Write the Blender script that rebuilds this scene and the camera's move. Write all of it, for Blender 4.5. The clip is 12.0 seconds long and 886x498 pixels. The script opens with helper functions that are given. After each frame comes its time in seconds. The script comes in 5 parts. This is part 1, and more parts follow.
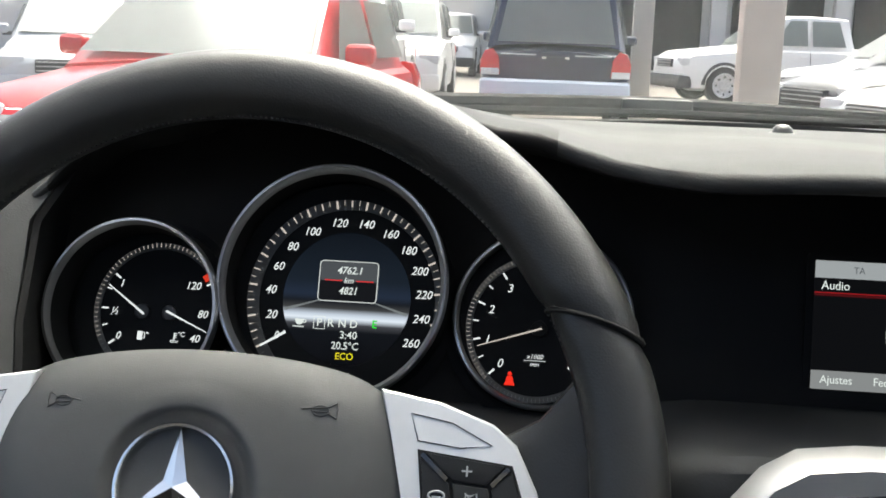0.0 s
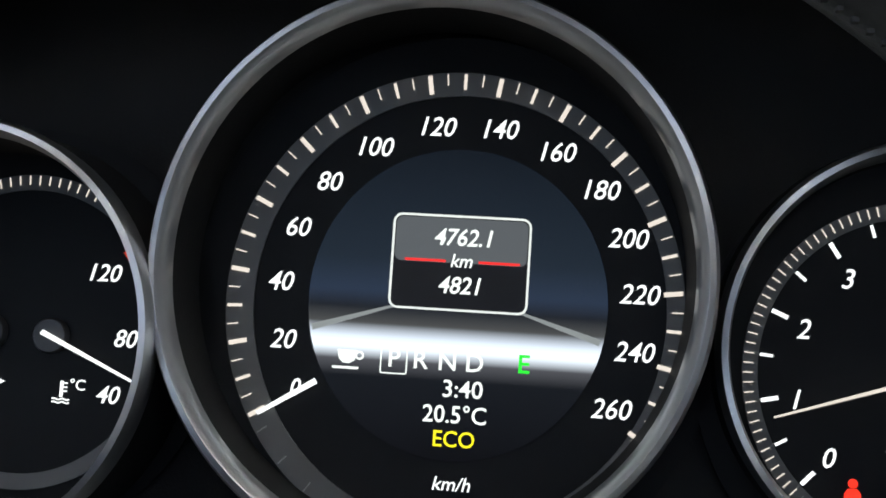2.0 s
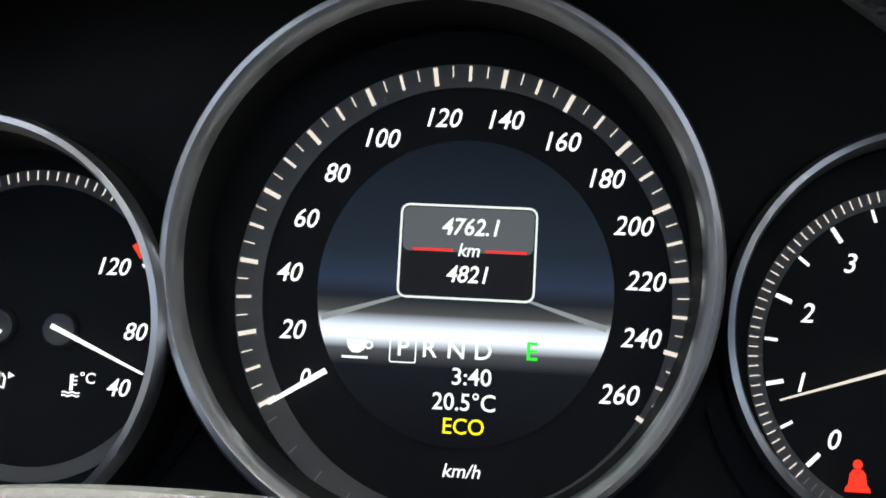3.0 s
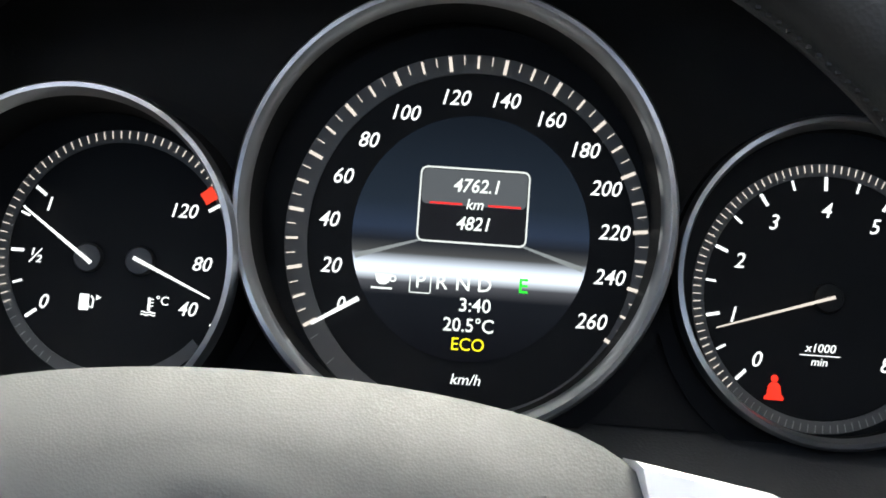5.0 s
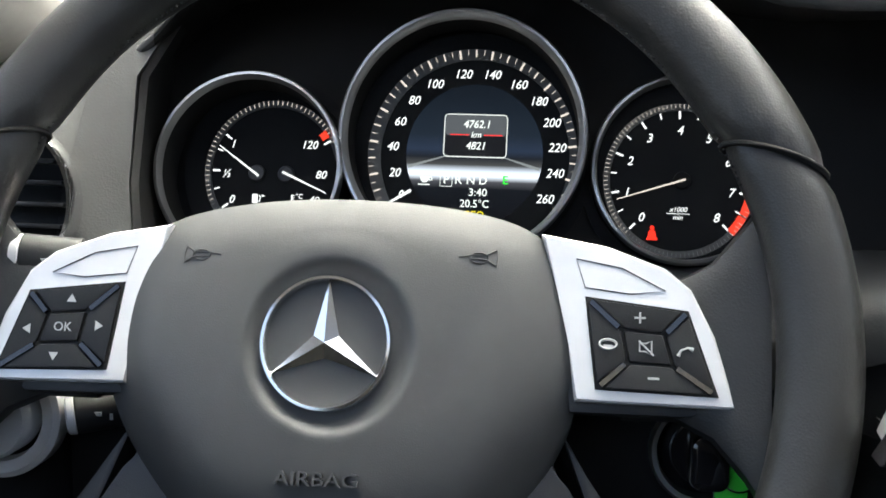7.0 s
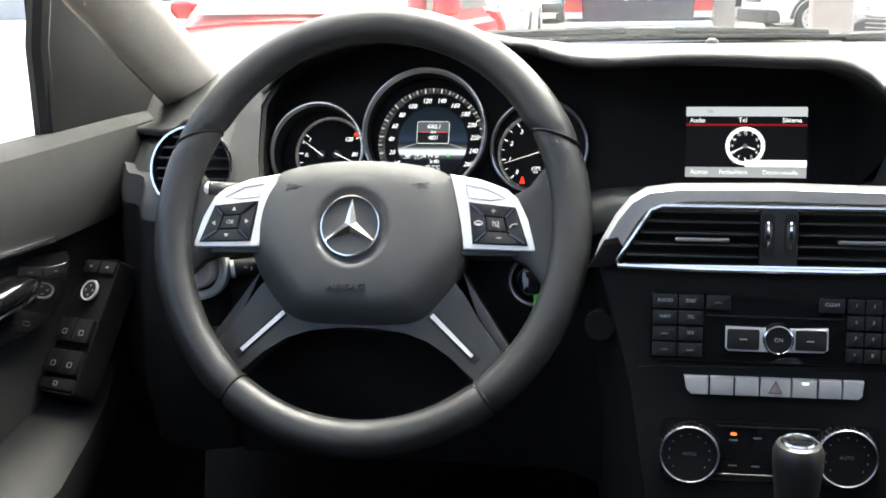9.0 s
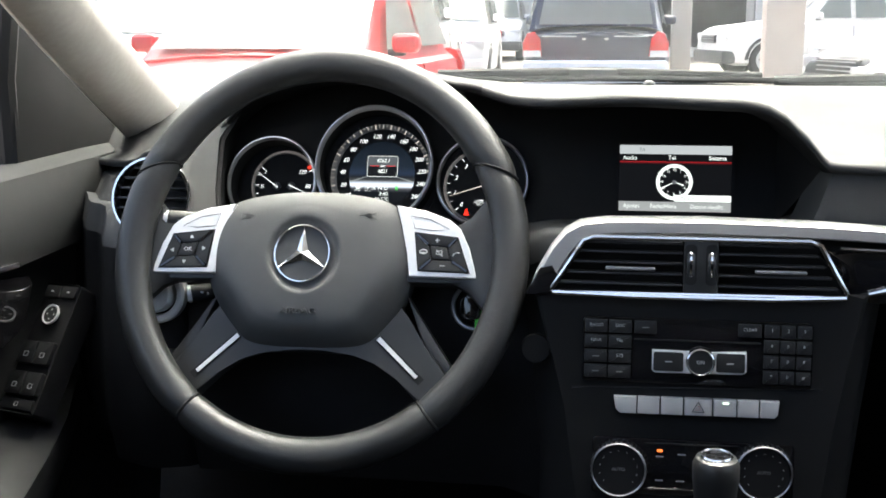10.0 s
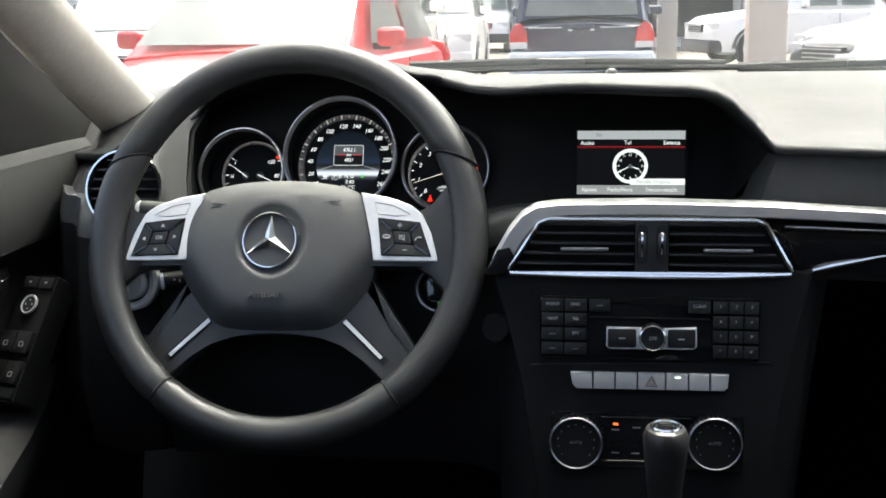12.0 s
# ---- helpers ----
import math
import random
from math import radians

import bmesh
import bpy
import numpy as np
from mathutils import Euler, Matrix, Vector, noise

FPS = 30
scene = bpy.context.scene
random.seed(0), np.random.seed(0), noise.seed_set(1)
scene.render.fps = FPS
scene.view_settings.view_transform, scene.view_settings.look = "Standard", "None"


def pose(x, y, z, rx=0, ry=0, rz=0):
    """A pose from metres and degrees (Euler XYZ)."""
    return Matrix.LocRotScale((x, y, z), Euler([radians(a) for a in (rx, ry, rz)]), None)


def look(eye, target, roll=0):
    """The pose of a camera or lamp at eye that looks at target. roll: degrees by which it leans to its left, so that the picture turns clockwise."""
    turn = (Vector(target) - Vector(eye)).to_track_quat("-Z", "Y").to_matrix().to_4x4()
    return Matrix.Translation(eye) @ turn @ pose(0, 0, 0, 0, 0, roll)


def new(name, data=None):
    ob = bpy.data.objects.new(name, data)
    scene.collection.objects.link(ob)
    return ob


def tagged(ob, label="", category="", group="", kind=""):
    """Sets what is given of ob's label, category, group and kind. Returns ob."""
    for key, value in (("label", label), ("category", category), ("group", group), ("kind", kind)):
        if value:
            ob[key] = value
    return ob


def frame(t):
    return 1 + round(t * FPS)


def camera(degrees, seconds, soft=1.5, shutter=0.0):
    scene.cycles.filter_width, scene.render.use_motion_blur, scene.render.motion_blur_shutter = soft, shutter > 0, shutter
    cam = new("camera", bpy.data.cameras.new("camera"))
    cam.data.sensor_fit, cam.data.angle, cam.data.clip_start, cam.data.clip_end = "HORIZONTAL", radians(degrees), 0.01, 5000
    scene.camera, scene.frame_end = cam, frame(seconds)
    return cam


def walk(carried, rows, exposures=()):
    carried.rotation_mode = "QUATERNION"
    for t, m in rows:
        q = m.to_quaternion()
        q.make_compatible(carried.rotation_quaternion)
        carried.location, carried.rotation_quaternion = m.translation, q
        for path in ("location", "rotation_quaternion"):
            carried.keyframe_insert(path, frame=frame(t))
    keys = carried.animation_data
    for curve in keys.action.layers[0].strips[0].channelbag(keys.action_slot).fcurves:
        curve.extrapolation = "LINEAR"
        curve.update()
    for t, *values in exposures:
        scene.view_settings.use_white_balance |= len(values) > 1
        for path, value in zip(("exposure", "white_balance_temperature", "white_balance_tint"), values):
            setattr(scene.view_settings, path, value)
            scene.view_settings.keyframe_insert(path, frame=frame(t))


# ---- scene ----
LENS = 41.63
PATH = [
    (0, (0.1555, -0.0478, 1.1581), (-0.0496, 1.9085, 0.7963), 2.02),
    (0.5, (0.1523, 0.0732, 1.1537), (-0.1872, 1.9958, 0.7197), 0.98),
    (1, (0.0875, 0.2560, 1.1092), (-0.1627, 2.1847, 0.6425), 1.58),
    (1.5, (0.0749, 0.3136, 1.0920), (-0.1927, 2.2393, 0.6227), 1.52),
    (2, (0.0621, 0.3133, 1.0946), (-0.1498, 2.2359, 0.5860), 1.60),
    (2.5, (0.0615, 0.3122, 1.0939), (-0.1497, 2.2351, 0.5861), 0.82),
    (4.3, (0.0357, 0.2829, 1.0841), (-0.0338, 2.2309, 0.6359), 3.61),
    (4.5, (0.0349, 0.2750, 1.0970), (-0.0322, 2.2030, 0.5693), 3.65),
    (5, (0.0405, 0.2380, 1.1048), (-0.0286, 2.1592, 0.5534), 3.43),
    (5.5, (0.0680, 0.2050, 1.1110), (-0.1238, 2.1095, 0.5309), 2.16),
    (6, (0.0601, 0.1497, 1.1027), (-0.0848, 2.0725, 0.5718), 2.19),
    (6.5, (0.0639, 0.0754, 1.1125), (-0.0935, 1.9969, 0.5806), 1.58),
    (7, (0.0847, -0.0266, 1.1145), (-0.1196, 1.9001, 0.6184), 0.72),
    (7.5, (0.1071, -0.1448, 1.1281), (-0.1254, 1.7847, 0.6558), 0.40),
    (7.7, (0.1206, -0.1974, 1.1272), (-0.1273, 1.7327, 0.6655), -0.02),
    (9.3, (0.2782, -0.6242, 1.1767), (-0.0951, 1.2906, 0.7362), -1.04),
    (9.5, (0.2759, -0.6319, 1.1782), (-0.0820, 1.2880, 0.7471), -0.68),
    (10, (0.2917, -0.6461, 1.1760), (-0.0069, 1.2932, 0.7888), -0.19),
    (10.5, (0.3072, -0.6615, 1.1753), (0.0185, 1.2802, 0.7927), -0.55),
    (11, (0.3238, -0.6763, 1.1753), (0.0502, 1.2663, 0.7863), -0.69),
    (11.5, (0.3272, -0.6823, 1.1751), (0.0518, 1.2591, 0.7815), -0.95),
    (12, (0.3271, -0.6819, 1.1745), (0.0419, 1.2571, 0.7761), -0.99),
]
cam = camera(LENS, 12.0, soft=1.7)
EXPOSURES = [(t, ev, 6650, -1) for t, ev in ((0.0, 2.1), (1.0, 2.35), (1.5, 2.65), (2.5, 2.75), (4.4, 2.8), (5.5, 2.85), (7.5, 2.8), (9.5, 3.15), (10.2, 2.75), (11.0, 2.55), (12.0, 2.55))]
walk(cam, [(t, look(eye, target, roll)) for t, eye, target, roll in PATH], EXPOSURES)

# ---- daylight: bright overcast ----
world = bpy.data.worlds.new("world")
scene.world = world
world.use_nodes = True
sky = world.node_tree.nodes.new("ShaderNodeTexSky")
sky.sky_type, sky.sun_disc = "NISHITA", False
sky.sun_elevation, sky.sun_rotation = radians(62), radians(11)
sky.air_density, sky.dust_density, sky.ozone_density = 0.45, 7.0, 1.2
world.node_tree.links.new(sky.outputs[0], world.node_tree.nodes["Background"].inputs[0])
world.node_tree.nodes["Background"].inputs[1].default_value = 0.15
sun_data = bpy.data.lights.new("sun", "SUN")
sun_data.energy, sun_data.angle, sun_data.color = 1.0, radians(50), (1.0, 0.985, 0.96)
sun = new("sun", sun_data)
sun.matrix_world = look((0.9, 4.6, 9.8), (0, 0, 1.0))


# ---- materials ----
def mat(name, color, rough=0.5, metal=0.0, vary=0.12, scale=40.0, bump=0.0, bump_scale=600.0, coat=0.0, spec=0.5, island=0.0):
    """A surface with two scales of tone variation, a fine relief and uneven gloss."""
    m = bpy.data.materials.new(name)
    m.use_nodes = True
    t = m.node_tree
    b = t.nodes["Principled BSDF"]
    b.inputs["Metallic"].default_value = metal
    b.inputs["Coat Weight"].default_value = coat
    b.inputs["Coat Roughness"].default_value = 0.08
    b.inputs["Specular IOR Level"].default_value = spec
    co = t.nodes.new("ShaderNodeTexCoord")
    n1, n2 = t.nodes.new("ShaderNodeTexNoise"), t.nodes.new("ShaderNodeTexNoise")
    n1.inputs["Scale"].default_value, n2.inputs["Scale"].default_value = scale, scale * 0.13
    n1.inputs["Detail"].default_value = 5
    mix = t.nodes.new("ShaderNodeMath")
    mix.operation = "ADD"
    ramp = t.nodes.new("ShaderNodeMapRange")
    ramp.inputs["From Min"].default_value, ramp.inputs["From Max"].default_value = 0.6, 1.4
    ramp.inputs["To Min"].default_value, ramp.inputs["To Max"].default_value = 1 - vary, 1 + vary
    hsv = t.nodes.new("ShaderNodeHueSaturation")
    hsv.inputs["Color"].default_value = (*color, 1)
    for n in (n1, n2):
        t.links.new(co.outputs["Object"], n.inputs["Vector"])
    t.links.new(n1.outputs[0], mix.inputs[0])
    t.links.new(n2.outputs[0], mix.inputs[1])
    t.links.new(mix.outputs[0], ramp.inputs[0])
    t.links.new(ramp.outputs[0], hsv.inputs["Value"])
    t.links.new(hsv.outputs[0], b.inputs["Base Color"])
    rr = t.nodes.new("ShaderNodeMapRange")
    rr.inputs["From Min"].default_value, rr.inputs["From Max"].default_value = 0.25, 0.75
    rr.inputs["To Min"].default_value, rr.inputs["To Max"].default_value = max(rough * 0.86, 0.02), min(rough * 1.14, 1)
    t.links.new(n2.outputs[0], rr.inputs[0])
    t.links.new(rr.outputs[0], b.inputs["Roughness"])
    if bump:
        v = t.nodes.new("ShaderNodeTexVoronoi")
        v.inputs["Scale"].default_value = bump_scale
        t.links.new(co.outputs["Object"], v.inputs["Vector"])
        bp = t.nodes.new("ShaderNodeBump")
        bp.inputs["Strength"].default_value, bp.inputs["Distance"].default_value = bump, 0.0006
        t.links.new(v.outputs["Distance"], bp.inputs["Height"])
        t.links.new(bp.outputs[0], b.inputs["Normal"])
    return m


LAMP = 0.195


def glow(name, color, strength, base=(0.02, 0.02, 0.02)):
    """A backlit sign or display element."""
    m = bpy.data.materials.new(name)
    m.use_nodes = True
    b = m.node_tree.nodes["Principled BSDF"]
    b.inputs["Base Color"].default_value = (*base, 1)
    b.inputs["Roughness"].default_value = 0.5
    b.inputs["Specular IOR Level"].default_value = 0.1
    b.inputs["Emission Color"].default_value = (*color, 1)
    b.inputs["Emission Strength"].default_value = strength * LAMP
    return m


def glass(name, tint=(1, 1, 1), ior=1.45, rough=0.0):
    m = bpy.data.materials.new(name)
    m.use_nodes = True
    b = m.node_tree.nodes["Principled BSDF"]
    b.inputs["Base Color"].default_value = (*tint, 1)
    b.inputs["Transmission Weight"].default_value = 1
    b.inputs["Roughness"].default_value = rough
    b.inputs["IOR"].default_value = ior
    return m


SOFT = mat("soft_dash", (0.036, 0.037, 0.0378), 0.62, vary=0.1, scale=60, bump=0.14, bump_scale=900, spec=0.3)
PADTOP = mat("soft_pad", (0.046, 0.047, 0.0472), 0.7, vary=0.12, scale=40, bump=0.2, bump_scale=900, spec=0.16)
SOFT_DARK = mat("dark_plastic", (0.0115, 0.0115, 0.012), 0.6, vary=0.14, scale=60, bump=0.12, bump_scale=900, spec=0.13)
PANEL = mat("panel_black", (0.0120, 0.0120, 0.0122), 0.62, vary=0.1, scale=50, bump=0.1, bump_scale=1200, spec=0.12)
DOOR_LOW = mat("door_plastic", (0.032, 0.0323, 0.0327), 0.55, vary=0.14, scale=60, bump=0.14, bump_scale=900, spec=0.12)
DOOR_UP = mat("door_soft_trim", (0.021, 0.0217, 0.0222), 0.8, vary=0.12, scale=50, bump=0.14, bump_scale=900, spec=0.18)
LEATHER = mat("wheel_leather", (0.017, 0.0172, 0.017), 0.42, vary=0.16, scale=70, bump=0.14, bump_scale=900, spec=0.5)
HUB = mat("airbag_cover", (0.062, 0.0625, 0.0615), 0.5, vary=0.06, scale=90, bump=0.08, bump_scale=1500)
SATIN = mat("satin_grey_plastic", (0.025, 0.0255, 0.026), 0.45, vary=0.08, scale=60, bump=0.1, bump_scale=1500)
SILVER = mat("silver_paint", (0.73, 0.733, 0.735), 0.36, metal=0.3, vary=0.05, scale=80)
ALU = mat("brushed_trim", (0.40, 0.40, 0.40), 0.34, metal=0.6, vary=0.06, scale=30)
BUTTON = mat("button_silver", (0.66, 0.655, 0.65), 0.34, metal=0.45, vary=0.08, scale=60)
CHROME = mat("chrome", (0.8, 0.8, 0.8), 0.16, metal=1.0, vary=0.04, scale=40)
BEZEL = mat("satin_chrome", (0.5, 0.5, 0.505), 0.34, metal=1.0, vary=0.05, scale=60)
GLOSS = mat("piano_black", (0.008, 0.008, 0.009), 0.06, vary=0.05, scale=20, coat=0.6)
KEY = mat("rubber_key", (0.0135, 0.0138, 0.0142), 0.5, vary=0.1, scale=80, bump=0.1, bump_scale=1500, spec=0.35)
SLAT = mat("vent_slat_plastic", (0.03, 0.03, 0.0305), 0.42, vary=0.1, scale=80, bump=0.08, bump_scale=1500, spec=0.5)
DIAL = mat("dial_face", (0.0075, 0.008, 0.009), 0.55, vary=0.08, scale=80, spec=0.1)
RINGGREY = mat("dial_scale_ring", (0.07, 0.07, 0.069), 0.5, vary=0.08, scale=90)
FABRIC = mat("pillar_cloth", (0.33, 0.312, 0.285), 0.9, vary=0.1, scale=120, bump=0.5, bump_scale=1600)
CARPET = mat("carpet", (0.011, 0.011, 0.011), 0.95, vary=0.3, scale=200, bump=0.8, bump_scale=1500, spec=0.03)
SEAM = mat("seam_shadow_gap", (0.006, 0.006, 0.006), 0.8)
THREAD = mat("thread", (0.025, 0.025, 0.025), 0.7)
PRINT = mat("printed_white", (0.45, 0.45, 0.45), 0.6, vary=0.05)
PRINT_DIM = mat("printed_grey", (0.2, 0.2, 0.2), 0.6, vary=0.05)
EMBOSS = mat("embossed_mark", (0.047, 0.0475, 0.047), 0.46, vary=0.05)
GREEN_TAG = mat("green_key_tag", (0.07, 0.62, 0.05), 0.35, vary=0.15, scale=50, coat=0.3)
LIT = glow("lit_white", (0.94, 0.94, 1.0), 1.1)
LIT_THIN = glow("lit_tick", (1.0, 0.86, 0.82), 0.7)
LIT_DIM = glow("unlit_tick", (0.6, 0.58, 0.55), 0.1, (0.2, 0.2, 0.2))
LIT_RED = glow("lit_red", (1.0, 0.03, 0.015), 1.1)
ZONE_RED = glow("red_zone", (1.0, 0.06, 0.03), 0.75)
LIT_GREEN = glow("lit_green", (0.05, 1.0, 0.05), 0.85)
LIT_YELLOW = glow("lit_yellow", (1.0, 0.85, 0.02), 1.0)
SCREEN_WHITE = glow("screen_white", (0.95, 0.98, 1.0), 1.0)
SCREEN_GREY = glow("screen_grey", (0.42, 0.43, 0.47), 1.0)
SCREEN_BAR = glow("screen_bar", (0.3, 0.3, 0.32), 1.0)
SCREEN_BLACK = glow("screen_black", (0.004, 0.004, 0.005), 1.0, (0.005, 0.005, 0.005))
SCREEN_RED = glow("screen_red", (0.35, 0.01, 0.015), 1.0)
SCREEN_TEXT = glow("screen_dark_text", (0.1, 0.1, 0.12), 1.0)
ORANGE = glow("orange_lamp", (1.0, 0.18, 0.04), 1.5)


# ---- building helpers ----
def mesh_of(bm, name, smooth=True):
    bmesh.ops.recalc_face_normals(bm, faces=bm.faces[:])
    me = bpy.data.meshes.new(name)
    bm.to_mesh(me)
    bm.free()
    if smooth:
        me.shade_smooth()
        me.set_sharp_from_angle(angle=radians(35))
    return me


def part(name, bm, material, parent=None, label="", m=None):
    ob = new(name, mesh_of(bm, name))
    ob.data.materials.append(material)
    if m is not None:
        ob.matrix_basis = m
    if parent:
        ob.parent = parent
    if label:
        tagged(ob, label)
    return ob


def thing(name, m, label, category, group="", kind=""):
    ob = new(name)
    ob.empty_display_size = 0.05
    ob.matrix_basis = m
    return tagged(ob, label, category, group, kind)


def axes(o, tilt):
    """A frame at o: x across the car, y up along a face that leans forward by tilt degrees, z out of the face towards the seats."""
    a = radians(tilt)
    u, v, n = Vector((1, 0, 0)), Vector((0, math.sin(a), math.cos(a))), Vector((0, -math.cos(a), math.sin(a)))
    m = Matrix.Identity(4)
    for i, c in enumerate((u, v, n)):
        m.col[i].xyz = c
    m.translation = o
    return m


def box(cx, cy, cz, sx, sy, sz, bevel=0.0, seg=2, bm=None):
    bm = bm or bmesh.new()
    r = bmesh.ops.create_cube(bm, size=1, matrix=Matrix.LocRotScale((cx, cy, cz), None, (sx, sy, sz)))
    if bevel:
        es = {e for v in r["verts"] for e in v.link_edges}
        bmesh.ops.bevel(bm, geom=list(es), offset=bevel, segments=seg, affect="EDGES", profile=0.6)
    return bm


def prism(pts, z0, z1, bevel=0.0, seg=2, bm=None):
    """A plate from an outline in x, y, between z0 and z1, its front edge rounded."""
    bm = bm or bmesh.new()
    lo = [bm.verts.new((x, y, z0)) for x, y in pts]
    hi = [bm.verts.new((x, y, z1)) for x, y in pts]
    n = len(pts)
    bm.faces.new(lo[::-1])
    top = bm.faces.new(hi)
    for i in range(n):
        bm.faces.new((lo[i], lo[(i + 1) % n], hi[(i + 1) % n], hi[i]))
    if bevel:
        bmesh.ops.bevel(bm, geom=list(top.edges), offset=bevel, segments=seg, affect="EDGES", profile=0.6)
    return bm


def lathe(profile, n=48, sy=1.0, a0=0.0, a1=360.0, bm=None, cx=0.0, cy=0.0):
    """Turns (radius, height) points round z; sy stretches along y."""
    bm = bm or bmesh.new()
    full = abs(a1 - a0) >= 360
    cnt = n if full else n + 1
    rings = []
    for i in range(cnt):
        a = radians(a0 + (a1 - a0) * i / n)
        rings.append([bm.verts.new((cx + r * math.cos(a), cy + r * math.sin(a) * sy, z)) for r, z in profile])
    for i in range(n):
        p, q = rings[i], rings[(i + 1) % cnt]
        for j in range(len(profile) - 1):
            bm.faces.new((p[j], q[j], q[j + 1], p[j + 1]))
    bmesh.ops.remove_doubles(bm, verts=bm.verts[:], dist=1e-6)
    return bm


def tube(path, r, n=8, bm=None, closed=False, flat=1.0):
    """A round bar along a path of points; r may be one radius or one a point."""
    bm = bm or bmesh.new()
    pts = [Vector(p) for p in path]
    rad = r if isinstance(r, (list, tuple)) else [r] * len(pts)
    rings = []
    for i, p in enumerate(pts):
        a = pts[i - 1] if i or closed else p
        b = pts[(i + 1) % len(pts)] if i < len(pts) - 1 or closed else p
        d = (b - a).normalized()
        up = Vector((0, 0, 1)) if abs(d.z) < 0.95 else Vector((0, 1, 0))
        s = d.cross(up).normalized()
        w = s.cross(d)
        rings.append([bm.verts.new(p + rad[i] * (math.cos(2 * math.pi * k / n) * s + flat * math.sin(2 * math.pi * k / n) * w)) for k in range(n)])
    cnt = len(pts)
    for i in range(cnt if closed else cnt - 1):
        p, q = rings[i], rings[(i + 1) % cnt]
        for k in range(n):
            bm.faces.new((p[k], p[(k + 1) % n], q[(k + 1) % n], q[k]))
    if not closed:
        bm.faces.new(rings[0][::-1])
        bm.faces.new(rings[-1])
    return bm


def sheet(grid, thick=0.0, bm=None, closed=False):
    """A surface through rows of points, given a thickness downwards along its normals if asked."""
    bm = bm or bmesh.new()
    vs = [[bm.verts.new(p) for p in row] for row in grid]
    for i in range(len(vs) - 1):
        for j in range(len(vs[0]) - (0 if closed else 1)):
            k = (j + 1) % len(vs[0])
            bm.faces.new((vs[i][j], vs[i][k], vs[i + 1][k], vs[i + 1][j]))
    if thick:
        bmesh.ops.recalc_face_normals(bm, faces=bm.faces[:])
        bmesh.ops.solidify(bm, geom=bm.faces[:], thickness=thick)
    return bm


def smooth_closed(pts, per=5):
    """A closed Catmull-Rom outline through points."""
    out, n = [], len(pts)
    for i in range(n):
        p0, p1, p2, p3 = (Vector(pts[(i + k) % n]) for k in (-1, 0, 1, 2))
        for k in range(per):
            t = k / per
            out.append(0.5 * ((2 * p1) + (p2 - p0) * t + (2 * p0 - 5 * p1 + 4 * p2 - p3) * t * t + (3 * p1 - p0 - 3 * p2 + p3) * t ** 3))
    return [tuple(p) for p in out]


def rounded(x0, y0, x1, y1, r, seg=4):
    pts = []
    for cx, cy, a in ((x1 - r, y1 - r, 0), (x0 + r, y1 - r, 90), (x0 + r, y0 + r, 180), (x1 - r, y0 + r, 270)):
        for k in range(seg + 1):
            t = radians(a + 90 * k / seg)
            pts.append((cx + r * math.cos(t), cy + r * math.sin(t)))
    return pts


def lettering(name, body, size, material, parent, x, y, z, shear=0.0, weight=0.0, turn=0.0, sx=1.0, depth=0.0001, label=""):
    """Words in the built-in font, centred at x, y and standing on height z of the parent's frame."""
    c = bpy.data.curves.new(name, "FONT")
    c.body, c.size, c.shear, c.offset = body, size, shear, weight * size
    c.align_x, c.align_y = "CENTER", "CENTER"
    c.extrude, c.resolution_u = depth, 3
    tmp = bpy.data.objects.new(name + "_curve", c)
    scene.collection.objects.link(tmp)
    bpy.context.view_layer.update()
    me = bpy.data.meshes.new_from_object(tmp.evaluated_get(bpy.context.evaluated_depsgraph_get()))
    bpy.data.objects.remove(tmp)
    bpy.data.curves.remove(c)
    bm = bmesh.new()
    bm.from_mesh(me)
    bmesh.ops.remove_doubles(bm, verts=bm.verts[:], dist=1e-6)
    bm.to_mesh(me)
    bm.free()
    me.materials.clear()
    me.materials.append(material)
    ob = new(name, me)
    ob.matrix_basis = Matrix.LocRotScale((x, y, z + depth), Euler((0, 0, radians(turn))), (sx, 1, 1))
    ob.parent = parent
    if label:
        tagged(ob, label)
    return ob


def bar(x0, y0, x1, y1, w, z0, z1, bm=None, w2=None):
    """A straight flat bar from one point to another in x, y."""
    d = Vector((x1 - x0, y1 - y0)).normalized()
    s = Vector((-d.y, d.x))
    w2 = w if w2 is None else w2
    p = [(x0 + s.x * w / 2, y0 + s.y * w / 2), (x0 - s.x * w / 2, y0 - s.y * w / 2), (x1 - s.x * w2 / 2, y1 - s.y * w2 / 2), (x1 + s.x * w2 / 2, y1 + s.y * w2 / 2)]
    return prism(p, z0, z1, bm=bm)


def lerp(a, b, t):
    return a + (b - a) * t


def table(x, rows):
    """Reads a value off straight lines between (x, value) rows, eased at the rows."""
    if x <= rows[0][0]:
        return rows[0][1]
    for (xa, va), (xb, vb) in zip(rows, rows[1:]):
        if x <= xb:
            t = (x - xa) / (xb - xa)
            return lerp(va, vb, t * t * (3 - 2 * t))
    return rows[-1][1]


